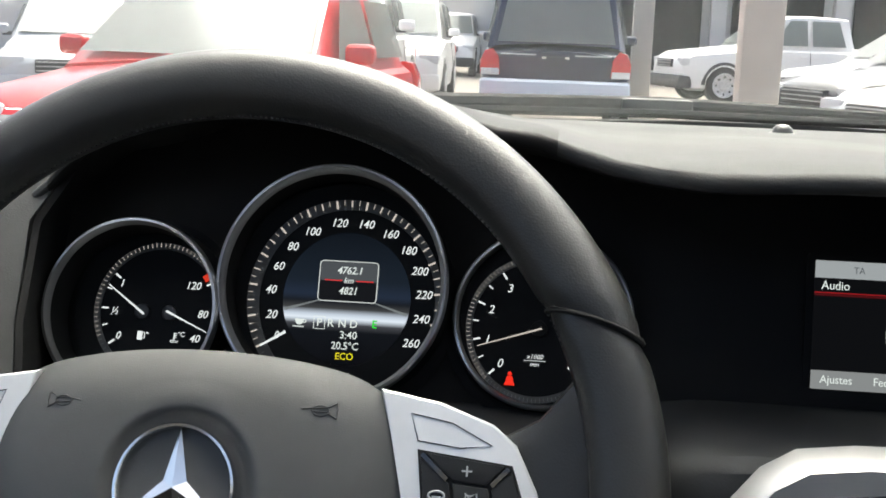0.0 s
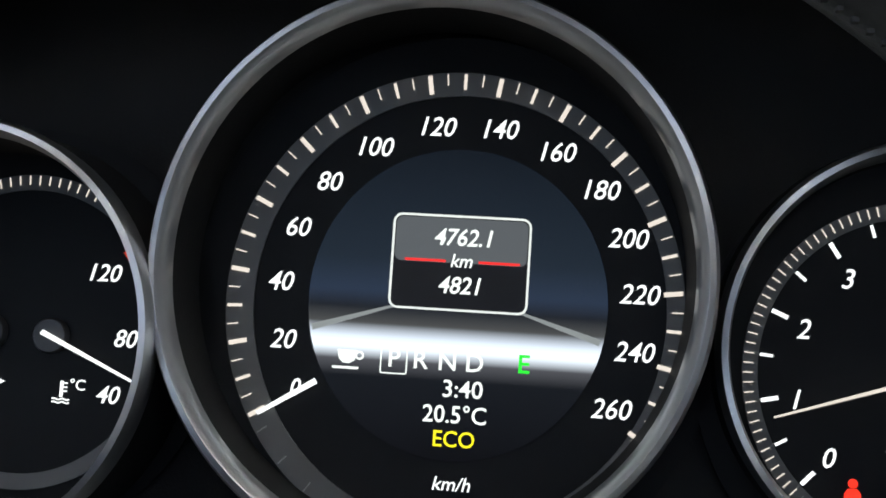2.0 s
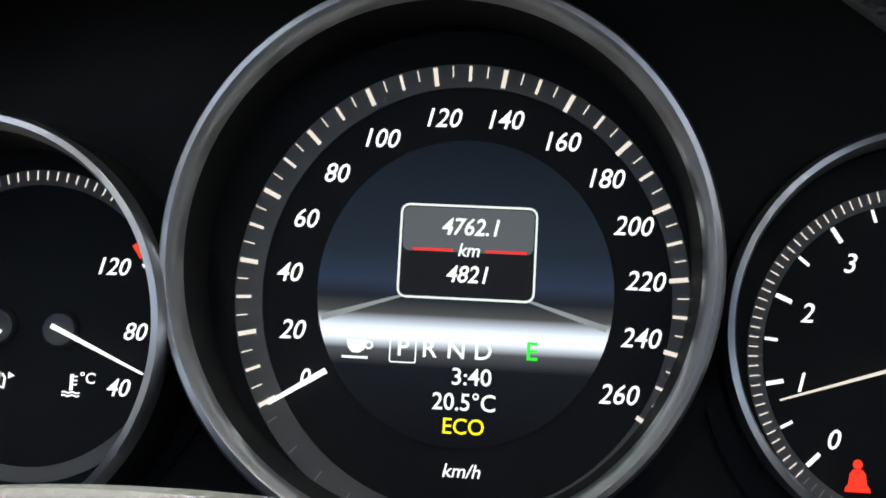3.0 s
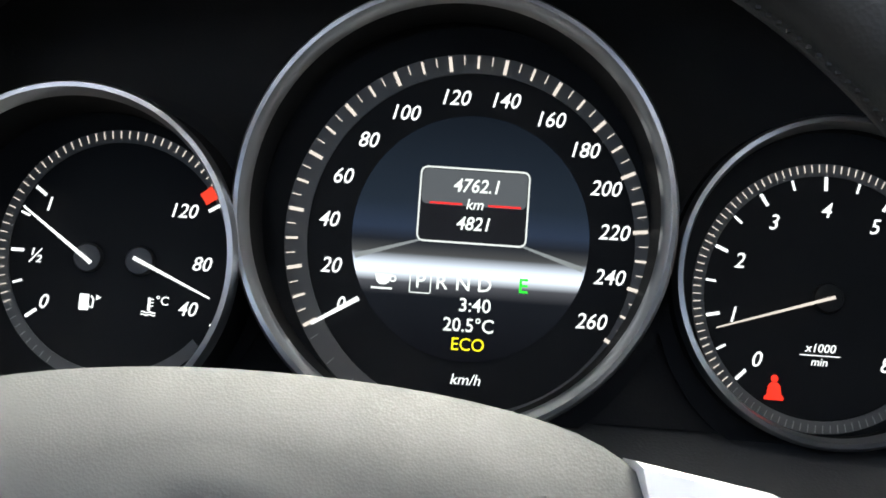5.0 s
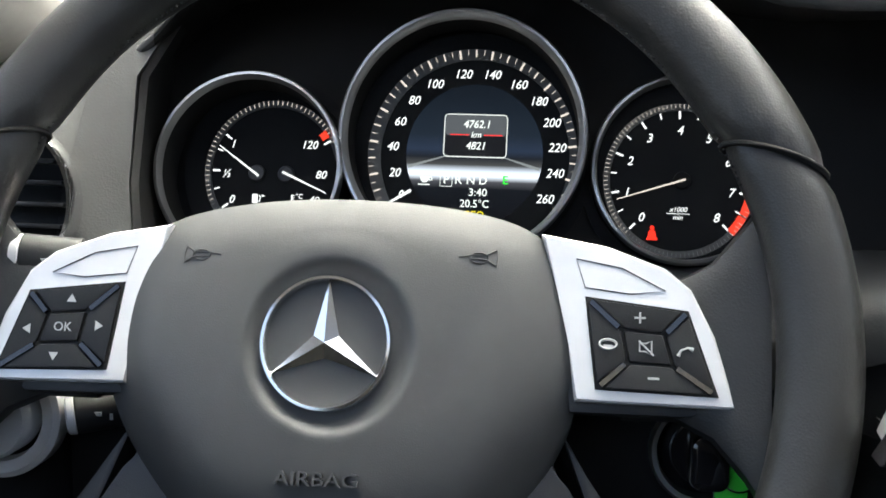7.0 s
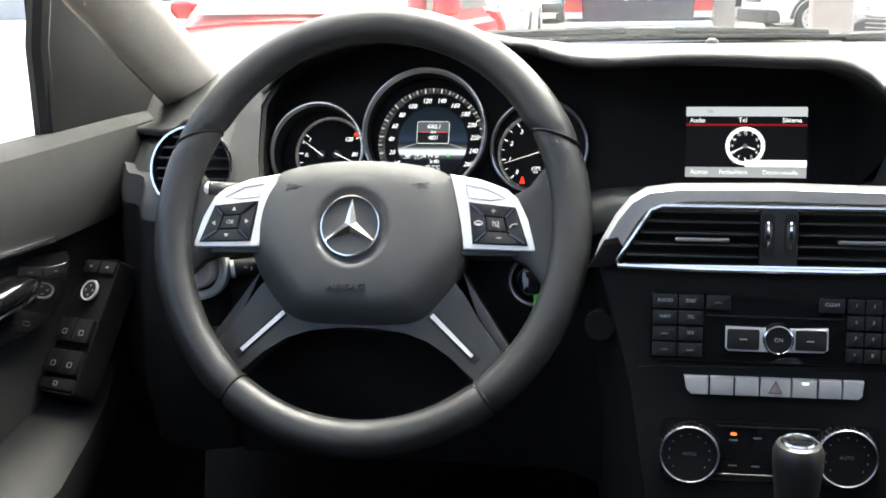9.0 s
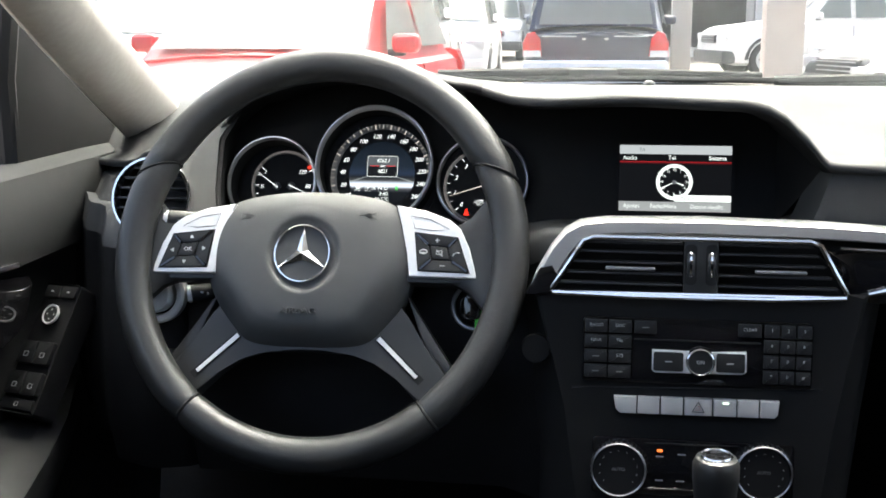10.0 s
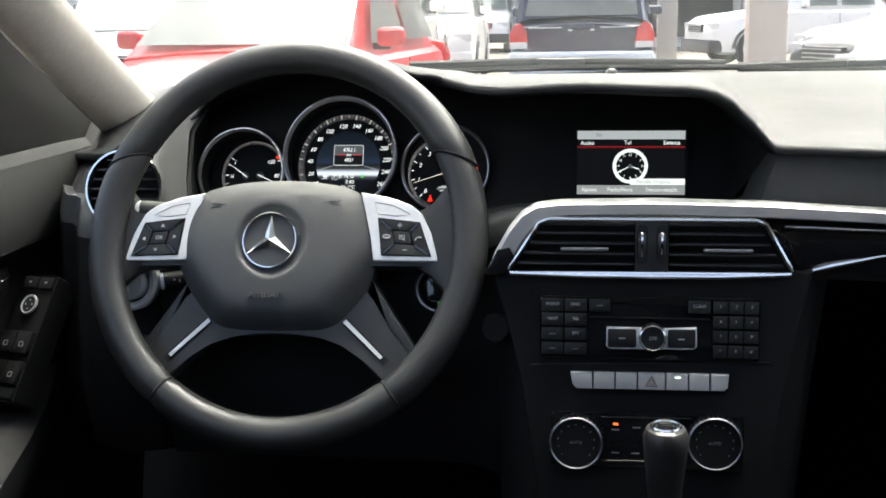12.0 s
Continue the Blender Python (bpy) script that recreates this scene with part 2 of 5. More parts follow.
# ---- car shell: floor, roof, doors, pillars, glass ----
def shell():
    bm = box(0.36, -0.4, 0.27, 2.1, 3.3, 0.04)
    tagged(part("floor", bm, CARPET), "black carpeted car floor", "floor", kind="structure")
    # roof lining in two pieces; the unseen opening between them is added to let light in
    for y0, y1 in ((-1.95, -0.42), (0.06, 0.24)):
        g = [[(x, y, 1.43 - 0.06 * ((x - 0.36) / 0.7) ** 2 - 0.22 * max(0, y - 0.05)) for x in np.linspace(-0.36, 1.08, 9)] for y in np.linspace(y0, y1, 5)]
        tagged(part("ceiling", sheet(g, 0.04), FABRIC), "light grey cloth car headliner", "headliner", kind="structure")
    for x0, x1 in ((-0.36, -0.2), (0.76, 1.08)):
        g = [[(x, y, 1.43 - 0.06 * ((x - 0.36) / 0.7) ** 2) for x in np.linspace(x0, x1, 4)] for y in (-0.42, -0.2, 0.06)]
        tagged(part("ceiling", sheet(g, 0.04), FABRIC), "light grey cloth headliner beside the added roof opening", "headliner", kind="structure")
    # unseen wall added to shut out light from behind, rear window included
    bm = box(0.36, -1.96, 0.86, 1.75, 0.06, 1.25)
    tagged(part("wall_rear", bm, SOFT_DARK), "unseen dark wall added to block light from the cabin's rear", "bulkhead", kind="structure")
    bm = box(0.36, 1.10, 0.62, 2.1, 0.05, 0.84)
    tagged(part("wall_firewall", bm, CARPET), "dark bulkhead ahead of the footwell", "bulkhead", kind="structure")
    # unseen side walls added to cut daylight; the right one covers the windows
    for x, h in ((-0.5, 0.68), (1.2, 1.2)):
        tagged(part("wall_rear_side", box(x, -1.15, 0.3 + h / 2, 0.05, 1.7, h), SOFT_DARK), "unseen dark side wall added to limit light from the rear", "side trim", kind="structure")
    # far door
    bm = box(1.12, -0.45, 0.62, 0.1, 3.0, 0.74, 0.03)
    tagged(part("wall_passenger_door", bm, SOFT_DARK), "dark grey passenger door trim", "door trim", kind="structure")


shell()


def windscreen():
    g = []
    for i in range(9):
        t = i / 8
        y, z = lerp(1.16, 0.2, t), lerp(1.075, 1.4, t)
        w = lerp(0.76, 0.6, t)
        g.append([(0.36 + w * s, y - 0.1 * s * s, z) for s in np.linspace(-1, 1, 13)])
    bm = sheet(g, 0.005)
    w = part("window_windscreen", bm, glass("clear_glass", ior=1.3))
    w.visible_shadow = False
    tagged(w, "clear laminated windscreen above the dashboard", "windscreen", kind="structure")


windscreen()


def a_pillar(side):
    """The cloth-covered pillar beside the windscreen."""
    path = [(-0.375, 1.06, 0.985), (-0.347, 0.9, 1.032), (-0.312, 0.7, 1.102), (-0.279, 0.5, 1.176), (-0.245, 0.3, 1.255), (-0.21, 0.1, 1.345)]
    if side > 0:
        path = [(0.72 - x, y, z) for x, y, z in path]
    g = []
    for i, p in enumerate(path):
        c = Vector(p)
        w = lerp(0.047, 0.030, i / 5)
        ring = []
        for k in range(14):
            a = 2 * math.pi * k / 14
            ring.append(c + Vector((math.cos(a) * w * 0.8, math.sin(a) * w * 0.4, math.sin(a + 0.7) * w * 0.75)))
        g.append(ring)
    return part("pillar", sheet(g, closed=True), FABRIC)


for side in (-1, 1):
    tagged(a_pillar(side), "beige cloth-covered windscreen pillar", "pillar", kind="structure")


# ---- dashboard ----
dash = thing("dashboard", Matrix.Identity(4), "dark grey soft-touch dashboard with a deep hood", "dashboard")
LIP_Z = [(-0.40, 1.0), (-0.30, 1.01), (-0.22, 1.035), (-0.15, 1.062), (-0.09, 1.105), (-0.02, 1.124), (0.06, 1.124), (0.13, 1.112), (0.19, 1.1), (0.3, 1.105), (0.405, 1.102), (0.428, 1.097), (0.440, 1.089), (0.456, 1.071), (0.484, 1.0455), (0.6, 1.043), (1.1, 1.02)]
LIP_Y = [(-0.40, 0.78), (-0.30, 0.68), (-0.22, 0.58), (-0.1, 0.562), (0.05, 0.556), (0.12, 0.545), (0.17, 0.528), (0.235, 0.475), (0.40, 0.46), (0.48, 0.45), (0.6, 0.44), (1.1, 0.44)]


def upper_pad(lo, hi, below=False, span=slice(None)):
    xs = sorted(set([-0.13, 0.15] + [round(x, 4) for x in np.linspace(-0.40, 1.08, 75)] + [0.415, 0.425, 0.44, 0.46, 0.475, 0.49]))
    rows = []
    for x in [x for x in xs if lo <= x <= hi]:
        z, y = table(x, LIP_Z), table(x, LIP_Y)
        base = 1.083 - 0.03 * max(0.0, (x - 0.75)) - 0.05 * max(0.0, -x - 0.05)
        r = 0.0045
        row = [(x, 1.15, base - 0.03), (x, 1.12, base - 0.004), (x, 1.0, base + 0.003), (x, 0.9, lerp(base, z, 0.15) + 0.004), (x, lerp(0.9, y + 0.05, 0.5), lerp(base, z, 0.6) + 0.004), (x, y + 0.05, z + 0.001)]
        row += [(x, y + r * (1 - math.sin(a)), z - r + r * math.cos(a)) for a in np.linspace(0, math.pi * 0.9, 6)]
        under = [row[-1], (x, y + 0.03, z - 2 * r - 0.004), (x, max(0.64, y + 0.06), z - 0.022)]
        rows.append(under if below else row[span])
    return sheet(rows)


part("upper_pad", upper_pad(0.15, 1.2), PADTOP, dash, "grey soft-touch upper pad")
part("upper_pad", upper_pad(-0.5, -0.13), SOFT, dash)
# pad's underside in panel black: the shade below the pad is in the colour
part("pad_underside", upper_pad(-0.5, 1.2, True), PANEL, dash, "underside of the pad, coloured black for the shade beneath it")
# lip of the same pad, its shade put in as a darker plastic colour
part("gauge_hood", upper_pad(-0.13, 0.15, span=slice(5, None)), SOFT_DARK, dash, "lip of the hood over the gauges, coloured dark for its shade")
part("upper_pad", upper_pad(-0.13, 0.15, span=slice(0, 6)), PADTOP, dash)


def passenger_face():
    """The padded front of the passenger side; its edge beside the display recess leans outwards."""
    rows = []
    for d in (0.0, 0.006, 0.014, 0.03, 0.06, 0.12, 0.2, 0.3, 0.42, 0.58):
        zt = table(0.478 + d, LIP_Z) - 0.006
        y = table(0.478 + d, LIP_Y)
        k = 0.08 if d == 0.0 else 0.006 if d < 0.01 else 0.0
        rows.append([(0.455 + (z - 0.975) * 0.40 + d, y + dy + k, z) for z, dy in ((zt, 0.007), (zt - 0.02, 0.004), (1.005, -0.002), (0.985, -0.003), (0.972, 0.02))])
    return sheet(rows)


part("passenger_pad", passenger_face(), PADTOP, dash)


def recess():
    """The black panel behind gauges and display."""
    rows = []
    for x in np.linspace(-0.155, 0.482, 40):
        t = min(max((x - 0.19) / 0.04, 0), 1)
        top = min(table(x, LIP_Z) - 0.016, 1.105)
        k = table(x, [(0.448, 0.0), (0.482, 1.0)])
        low = lerp(lerp(0.960, 0.970, t), 1.03, k)
        yb = lerp(0.5715, 0.571, t)
        slope = lerp(0.38, 0.215, t)
        yk = lambda z: lerp(yb + (z - 0.965) * slope, 0.5, k)
        rows.append([(x, yk(low) - 0.006, low), (x, yk(lerp(low, top, 0.4)), lerp(low, top, 0.4)), (x, yk(top), top)])
    return sheet(rows)


part("recess_panel", recess(), PANEL, dash, "matt black recess panel")


def ledge():
    rows = []
    for x in np.linspace(-0.165, 0.48, 34):
        t = min(max((x - 0.17) / 0.06, 0), 1)
        yf = lerp(0.485, 0.45, t)
        e = table(x, [(-0.165, 0.012), (-0.13, 0.0), (0.44, 0.0), (0.48, 0.015)])
        rows.append([(x, 0.575, lerp(0.9605, 0.969, t) + e), (x, yf + 0.02, lerp(0.953, 0.981, t) + e), (x, yf + 0.004, lerp(0.949, 0.980, t) + e), (x, yf - 0.002, lerp(0.942, 0.974, t)), (x, yf - 0.004, lerp(0.92, 0.955, t))])
    return sheet(rows)


part("ledge", ledge(), SOFT, dash)


def lower_dash():
    rows = []
    for x in np.linspace(-0.15, 0.24, 20):
        k = table(x, [(-0.36, 0.18), (-0.25, 0.05), (-0.2, 0.0), (0.17, 0.0), (0.24, -0.04)])
        zt = table(x, [(-0.36, 0.95), (-0.2, 0.945), (-0.16, 0.94), (0.17, 0.94), (0.24, 0.95)])
        rows.append([(x, 0.488 + k, zt), (x, 0.482 + k, zt - 0.02), (x, 0.48 + k, 0.90), (x, 0.475 + k, 0.84), (x, 0.47 + k, 0.76), (x, 0.49 + k, 0.70), (x, 0.75, 0.66)])
    return sheet(rows)


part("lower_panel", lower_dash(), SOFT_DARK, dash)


def left_end():
    """The cheek between the gauges and the door, where the round air vent sits."""
    rows = []
    for x in np.linspace(-0.372, -0.148, 16):
        k = table(x, [(-0.372, 0.20), (-0.3, 0.10), (-0.24, 0.01), (-0.2, -0.005), (-0.17, 0.0), (-0.148, 0.02)])
        zt = table(x, LIP_Z) - 0.012
        rows.append([(x, 0.62 + k, zt), (x, 0.56 + k, zt - 0.006), (x, 0.525 + k, lerp(zt, 0.9, 0.3)), (x, 0.50 + k, 0.97), (x, 0.485 + k, 0.94), (x, 0.482 + k, 0.90), (x, 0.476 + k, 0.84), (x, 0.470 + k, 0.76), (x, 0.49 + k, 0.70), (x, 0.80, 0.66)])
    return rows


rows = left_end()
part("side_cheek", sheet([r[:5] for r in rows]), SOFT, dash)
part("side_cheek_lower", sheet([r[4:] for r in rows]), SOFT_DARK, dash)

# cheek strip that rises beside the gauges
bm = sheet([[(-0.118, 0.49, 0.95), (-0.160, 0.485, 0.95)], [(-0.132, 0.525, 1.0), (-0.164, 0.52, 1.0)], [(-0.137, 0.557, 1.05), (-0.160, 0.555, 1.05)], [(-0.116, 0.582, 1.088), (-0.135, 0.585, 1.083)]], 0.012)
part("gauge_cheek", bm, SOFT, dash)
bm = sheet([[(-0.117, 0.49, 0.95), (-0.140, 0.6, 0.96)], [(-0.131, 0.525, 1.0), (-0.142, 0.6, 1.0)], [(-0.136, 0.56, 1.05), (-0.138, 0.62, 1.06)], [(-0.112, 0.585, 1.095), (-0.112, 0.62, 1.095)]], 0.004)
part("recess_side", bm, PANEL, dash)


# ---- instrument cluster ----
AS = 1.04
DM = axes((0, 0.585, 1.02), 20.67)
cluster = thing("instrument_cluster", DM, "three round backlit gauges with satin chrome rims in a black hood", "instruments")


def bezel(name, cx, cy, r, n, high, w=0.0026):
    """A flared metal rim on a black tube."""
    prof = [(r, n - 0.006), (r + 0.0002, n - 0.001), (r - 0.0008, n + 0.0012), (r - 0.0022, n + 0.0016), (r - w, n), (r - w - 0.0006, n - 0.003), (r - w - 0.0008, n - 0.005)]
    ring = part(name, lathe(prof, 96, high, cx=cx, cy=cy), BEZEL, cluster, "satin chrome gauge rim")
    wall = [(r - w - 0.0008, n - 0.005), (r - w - 0.001, 0.003), (r - w - 0.001, 0.0006)]
    part("tube_wall", lathe(wall, 96, high, cx=cx, cy=cy), PANEL, ring)
    out = [(r - 0.0003, n - 0.005), (r + 0.001, 0.0)]
    part("outer_wall", lathe(out, 96, high, cx=cx, cy=cy), PANEL, ring)
    return ring


def disc(name, cx, cy, r0, r1, z, material, n=72, a0=0, a1=360, thick=0.0005, parent=None, label=""):
    return part(name, lathe([(r0, z), (r0, z + thick), (r1, z + thick), (r1, z)], n, AS, a0, a1, cx=cx, cy=cy), material, parent or cluster, label)


def polar(cx, cy, r, deg):
    a = radians(deg)
    return cx + r * math.cos(a), cy + r * math.sin(a) * AS


def ticks(name, cx, cy, r0, r1, w, angles, z, material, parent, w2=None, each=False):
    """Marks of a scale; the bold ones are pieces of their own, the hairlines stay joined."""
    if each:
        for a in angles:
            part(name, bar(*polar(cx, cy, r0, a), *polar(cx, cy, r1, a), w, z, z + 0.0002, None, w2), material, parent)
        return
    bm = bmesh.new()
    for a in angles:
        bar(*polar(cx, cy, r0, a), *polar(cx, cy, r1, a), w, z, z + 0.0002, bm, w2)
    tagged(part(name, bm, material, parent), kind="stuff")


# speedometer
SX, SY = 0.0351, -0.0115
bezel("speedometer_rim", 0.0313, -0.0046, 0.0639, 0.0250, 1.03, 0.0036)
face = disc("speedometer_face", SX, SY, 0.0, 0.064, 0.0002, DIAL, parent=cluster)
bm = sheet([[(cx + r * math.cos(a), SY + r * AS * math.sin(a), z) for a in np.linspace(0, 2 * math.pi, 97)[:-1]] for cx, r, z in ((SX, 0.0556, 0.0003), (SX, 0.0556, 0.0013), (SX + 0.0013, 0.0500, 0.0013), (SX + 0.0013, 0.0500, 0.0003))], closed=True)
part("scale_ring", bm, RINGGREY, face, "grey scale ring, narrower on one side")


def kmh(v):
    return 90 - (v - 130) * 0.927


ticks("major_tick", SX, SY, 0.0506, 0.0551, 0.0011, [kmh(v) for v in range(0, 261, 20)], 0.0015, LIT_THIN, face, each=True)
ticks("medium_tick", SX, SY, 0.0514, 0.0551, 0.00075, [kmh(v) for v in range(10, 260, 20)], 0.0015, LIT_THIN, face, each=True)
ticks("minor_ticks", SX, SY, 0.0524, 0.0551, 0.0003, [kmh(v) for v in range(5, 260, 10)], 0.0015, LIT_THIN, face)
ticks("unlit_ticks", SX, SY, 0.0524, 0.0551, 0.0003, [kmh(v) for v in range(265, 325, 10)] + [kmh(v) for v in range(-65, 0, 10)], 0.0015, LIT_DIM, face)
for v in range(20, 261, 20):
    deg = table(v, [(20, 193.6), (40, 175.1), (60, 157.0), (80, 139.2), (100, 120.7), (120, 99.0), (140, 78.4), (160, 58.6), (180, 40.6), (200, 23.7), (220, 6.8), (240, -10.2), (260, -28.3)])
    x, y = polar(SX, SY, table(v, [(20, 0.0420), (40, 0.0427), (120, 0.0427), (200, 0.0449), (260, 0.0444)]), deg)
    lettering("numeral", str(v), 0.0067, LIT, face, x, y, 0.0010, 0.24, 0.004, sx=0.93)
x, y = polar(SX, SY, 0.0424, kmh(1))
lettering("numeral", "0", 0.0060, LIT, face, x, y, 0.0010, 0.2, 0.012, sx=0.86)
lettering("unit_text", "km/h", 0.0046, LIT, face, SX + 0.0026, -0.0535, 0.0010, 0.2, 0.005)
needle = part("needle", bar(*polar(SX, SY, 0.0525, 211.2), *polar(SX, SY, 0.0365, 211.2), 0.0009, 0.0030, 0.0040, w2=0.0014), LIT, face, "white needle resting at zero")


def display_material():
    """The lit centre display: a dark blue haze above a bright horizon band."""
    m = bpy.data.materials.new("cluster_display")
    m.use_nodes = True
    t = m.node_tree
    b = t.nodes["Principled BSDF"]
    b.inputs["Base Color"].default_value = (0.003, 0.003, 0.004, 1)
    b.inputs["Roughness"].default_value = 0.5
    b.inputs["Specular IOR Level"].default_value = 0.06
    co = t.nodes.new("ShaderNodeTexCoord")
    sep = t.nodes.new("ShaderNodeSeparateXYZ")
    mr = t.nodes.new("ShaderNodeMapRange")
    mr.inputs["From Min"].default_value, mr.inputs["From Max"].default_value = -0.05, 0.03
    ramp = t.nodes.new("ShaderNodeValToRGB")
    stops = [(0.0, (0.002, 0.002, 0.003)), (0.26, (0.006, 0.007, 0.010)), (0.31, (0.07, 0.07, 0.085)), (0.352, (0.95, 1.0, 1.18)), (0.378, (0.7, 0.75, 0.92)), (0.42, (0.06, 0.06, 0.065)),
             (0.47, (0.012, 0.014, 0.02)), (0.52, (0.02, 0.03, 0.058)), (0.62, (0.012, 0.018, 0.03)), (1.0, (0.004, 0.006, 0.010))]
    el = ramp.color_ramp.elements
    el[0].position, el[0].color = stops[0][0], (*stops[0][1], 1)
    el[1].position, el[1].color = stops[-1][0], (*stops[-1][1], 1)
    for p, c in stops[1:-1]:
        e = el.new(p)
        e.color = (*c, 1)
    t.links.new(co.outputs["Object"], sep.inputs[0])
    t.links.new(sep.outputs[1], mr.inputs[0])
    t.links.new(mr.outputs[0], ramp.inputs[0])
    t.links.new(ramp.outputs[0], b.inputs["Emission Color"])
    b.inputs["Emission Strength"].default_value = LAMP
    return m


disp = disc("centre_display", SX + 0.0012, SY + 0.001, 0.0, 0.0362, 0.0008, display_material(), 72, parent=face, label="lit round information display")
ROAD = glow("display_road_edge", (0.22, 0.23, 0.25), 1.0)
part("road_edge", bar(0.0215, -0.0118, 0.0015, -0.0182, 0.0006, 0.0014, 0.00145, w2=0.0016), ROAD, disp)
part("road_edge", bar(0.0515, -0.0118, 0.0710, -0.0178, 0.0006, 0.0014, 0.00145, w2=0.0016), ROAD, disp)


def frame_ring(x0, y0, x1, y1, r, w, z0, z1):
    """A rounded rectangular frame of width w."""
    a, b = rounded(x0, y0, x1, y1, r), rounded(x0 + w, y0 + w, x1 - w, y1 - w, max(r - w, 1e-4))
    bm = bmesh.new()
    g = [[(x, y, z0) for x, y in a], [(x, y, z1) for x, y in a], [(x, y, z1) for x, y in b], [(x, y, z0) for x, y in b]]
    return sheet(g, bm=bm, closed=True)


ODO_TOP = glow("odometer_panel", (0.085, 0.09, 0.105), 1.0, (0.01, 0.01, 0.01))
ODO = glow("odometer_panel_low", (0.005, 0.005, 0.007), 1.0, (0.01, 0.01, 0.01))
odo = part("odometer_box", prism(rounded(0.0200, -0.0122, 0.0532, 0.0106, 0.002), 0.0014, 0.0018), ODO, disp)
part("odometer_upper", prism(rounded(0.0206, -0.0008, 0.0526, 0.0100, 0.0016), 0.0018, 0.0020), ODO_TOP, odo)
part("odometer_frame", frame_ring(0.0198, -0.0124, 0.0534, 0.0108, 0.0022, 0.0005, 0.0014, 0.0023), glow("odometer_line", (0.75, 0.76, 0.78), 1.0), odo)
lettering("odometer_text", "4762.1", 0.0058, SCREEN_WHITE, odo, 0.0372, 0.0052, 0.0021, 0.2, 0.012, sx=0.92)
lettering("odometer_text", "km", 0.0046, SCREEN_WHITE, odo, 0.0369, -0.0004, 0.0021, 0.2, 0.008, sx=0.95)
lettering("odometer_text", "4821", 0.0058, SCREEN_WHITE, odo, 0.0369, -0.0064, 0.0021, 0.2, 0.012, sx=0.92)
for xa, xb in ((0.0232, 0.0331), (0.0411, 0.0510)):
    part("odometer_red_line", bar(xa, -0.0004, xb, -0.0004, 0.0006, 0.0021, 0.0022), glow("odometer_red", (0.9, 0.02, 0.02), 1.0), odo)
for ch, x in (("P", 0.0221), ("R", 0.0285), ("N", 0.0351), ("D", 0.0416)):
    lettering("gear_letter", ch, 0.0062, SCREEN_WHITE, disp, x, -0.0247, 0.0014, 0, 0.008)
part("gear_box_outline", frame_ring(0.0188, -0.0283, 0.0254, -0.0210, 0.0006, 0.0003, 0.0013, 0.0015), SCREEN_WHITE, disp)
lettering("eco_mode_letter", "E", 0.0062, LIT_GREEN, disp, 0.0533, -0.0242, 0.0015, 0, 0.012)
lettering("clock_text", "3:40", 0.0058, SCREEN_WHITE, disp, 0.0391, -0.0311, 0.0014, 0, 0.008)
lettering("temperature_text", "20.5°C", 0.0058, SCREEN_WHITE, disp, 0.0376, -0.0372, 0.0014, 0, 0.008, sx=0.95)
lettering("eco_text", "ECO", 0.0054, LIT_YELLOW, disp, 0.0377, -0.0430, 0.0014, 0, 0.006, sx=0.95)


def cup_icon():
    bm = prism([(0.0082, -0.0232), (0.0132, -0.0232), (0.0126, -0.0256), (0.0114, -0.0264), (0.0098, -0.0264), (0.0087, -0.0254)], 0.0014, 0.0015)
    bar(0.0072, -0.0275, 0.0136, -0.0275, 0.0006, 0.0014, 0.0015, bm)
    lathe([(0.0006, 0.0014), (0.0006, 0.0015), (0.0011, 0.0015), (0.0011, 0.0014)], 12, 1, cx=0.0137, cy=-0.0244, bm=bm)
    return bm


part("cup_icon", cup_icon(), SCREEN_WHITE, disp)

# rev counter
TX, TY = 0.1432, -0.0211
bezel("rev_counter_rim", 0.1465, -0.0163, 0.0493, 0.0100, 1.005)
tach = disc("rev_counter_face", TX, TY, 0.0, 0.0500, 0.0002, DIAL, parent=cluster)
disc("scale_ring", TX, TY, 0.0355, 0.0391, 0.0008, RINGGREY, 96, parent=tach)


def rpm(v):
    return 225.5 - v * 33.64


ticks("tick_scale", TX, TY, 0.0366, 0.0388, 0.00028, [rpm(v / 10) for v in range(0, 81)], 0.0014, LIT_THIN, tach)
ticks("unlit_ticks", TX, TY, 0.0366, 0.0388, 0.00025, [rpm(v / 10) for v in range(-26, 0)], 0.0014, LIT_DIM, tach)
ticks("major_tick", TX, TY, 0.0312, 0.0352, 0.0010, [rpm(v) for v in range(9)], 0.0012, LIT, tach, each=True)
ticks("half_tick", TX, TY, 0.0322, 0.0352, 0.0007, [rpm(v + 0.5) for v in range(8)], 0.0012, LIT, tach, each=True)
for v in range(9):
    deg = table(v, [(0, 225.3), (1, 194.2), (2, 160.5), (3, 127.2), (4, 90.5), (5, 56.0), (6, 21.7), (7, -12.0), (8, -43.6)])
    x, y = polar(TX, TY, table(v, [(0, 0.0270), (1, 0.0276), (2, 0.0270), (4, 0.0253), (6, 0.0264), (7, 0.0271), (8, 0.0266)]), deg)
    lettering("numeral", str(v), 0.0066, LIT, tach, x, y, 0.0010, 0.24, 0.004, sx=0.95)
for a0, a1 in ((6.35, 6.52), (6.56, 6.75), (6.79, 6.98)):
    disc("red_zone", TX, TY, 0.0357, 0.0389, 0.0011, ZONE_RED, 6, rpm(a1), rpm(a0), parent=tach)
for a0, a1 in ((7.02, 7.5), (7.54, 8.0)):
    disc("red_zone", TX, TY, 0.0345, 0.0389, 0.0011, ZONE_RED, 8, rpm(a1), rpm(a0), parent=tach)
part("needle", bar(0.1115, -0.0323, 0.1462, -0.0208, 0.0004, 0.0034, 0.0042, w2=0.0010), LIT_THIN, tach, "thin white needle just under one")
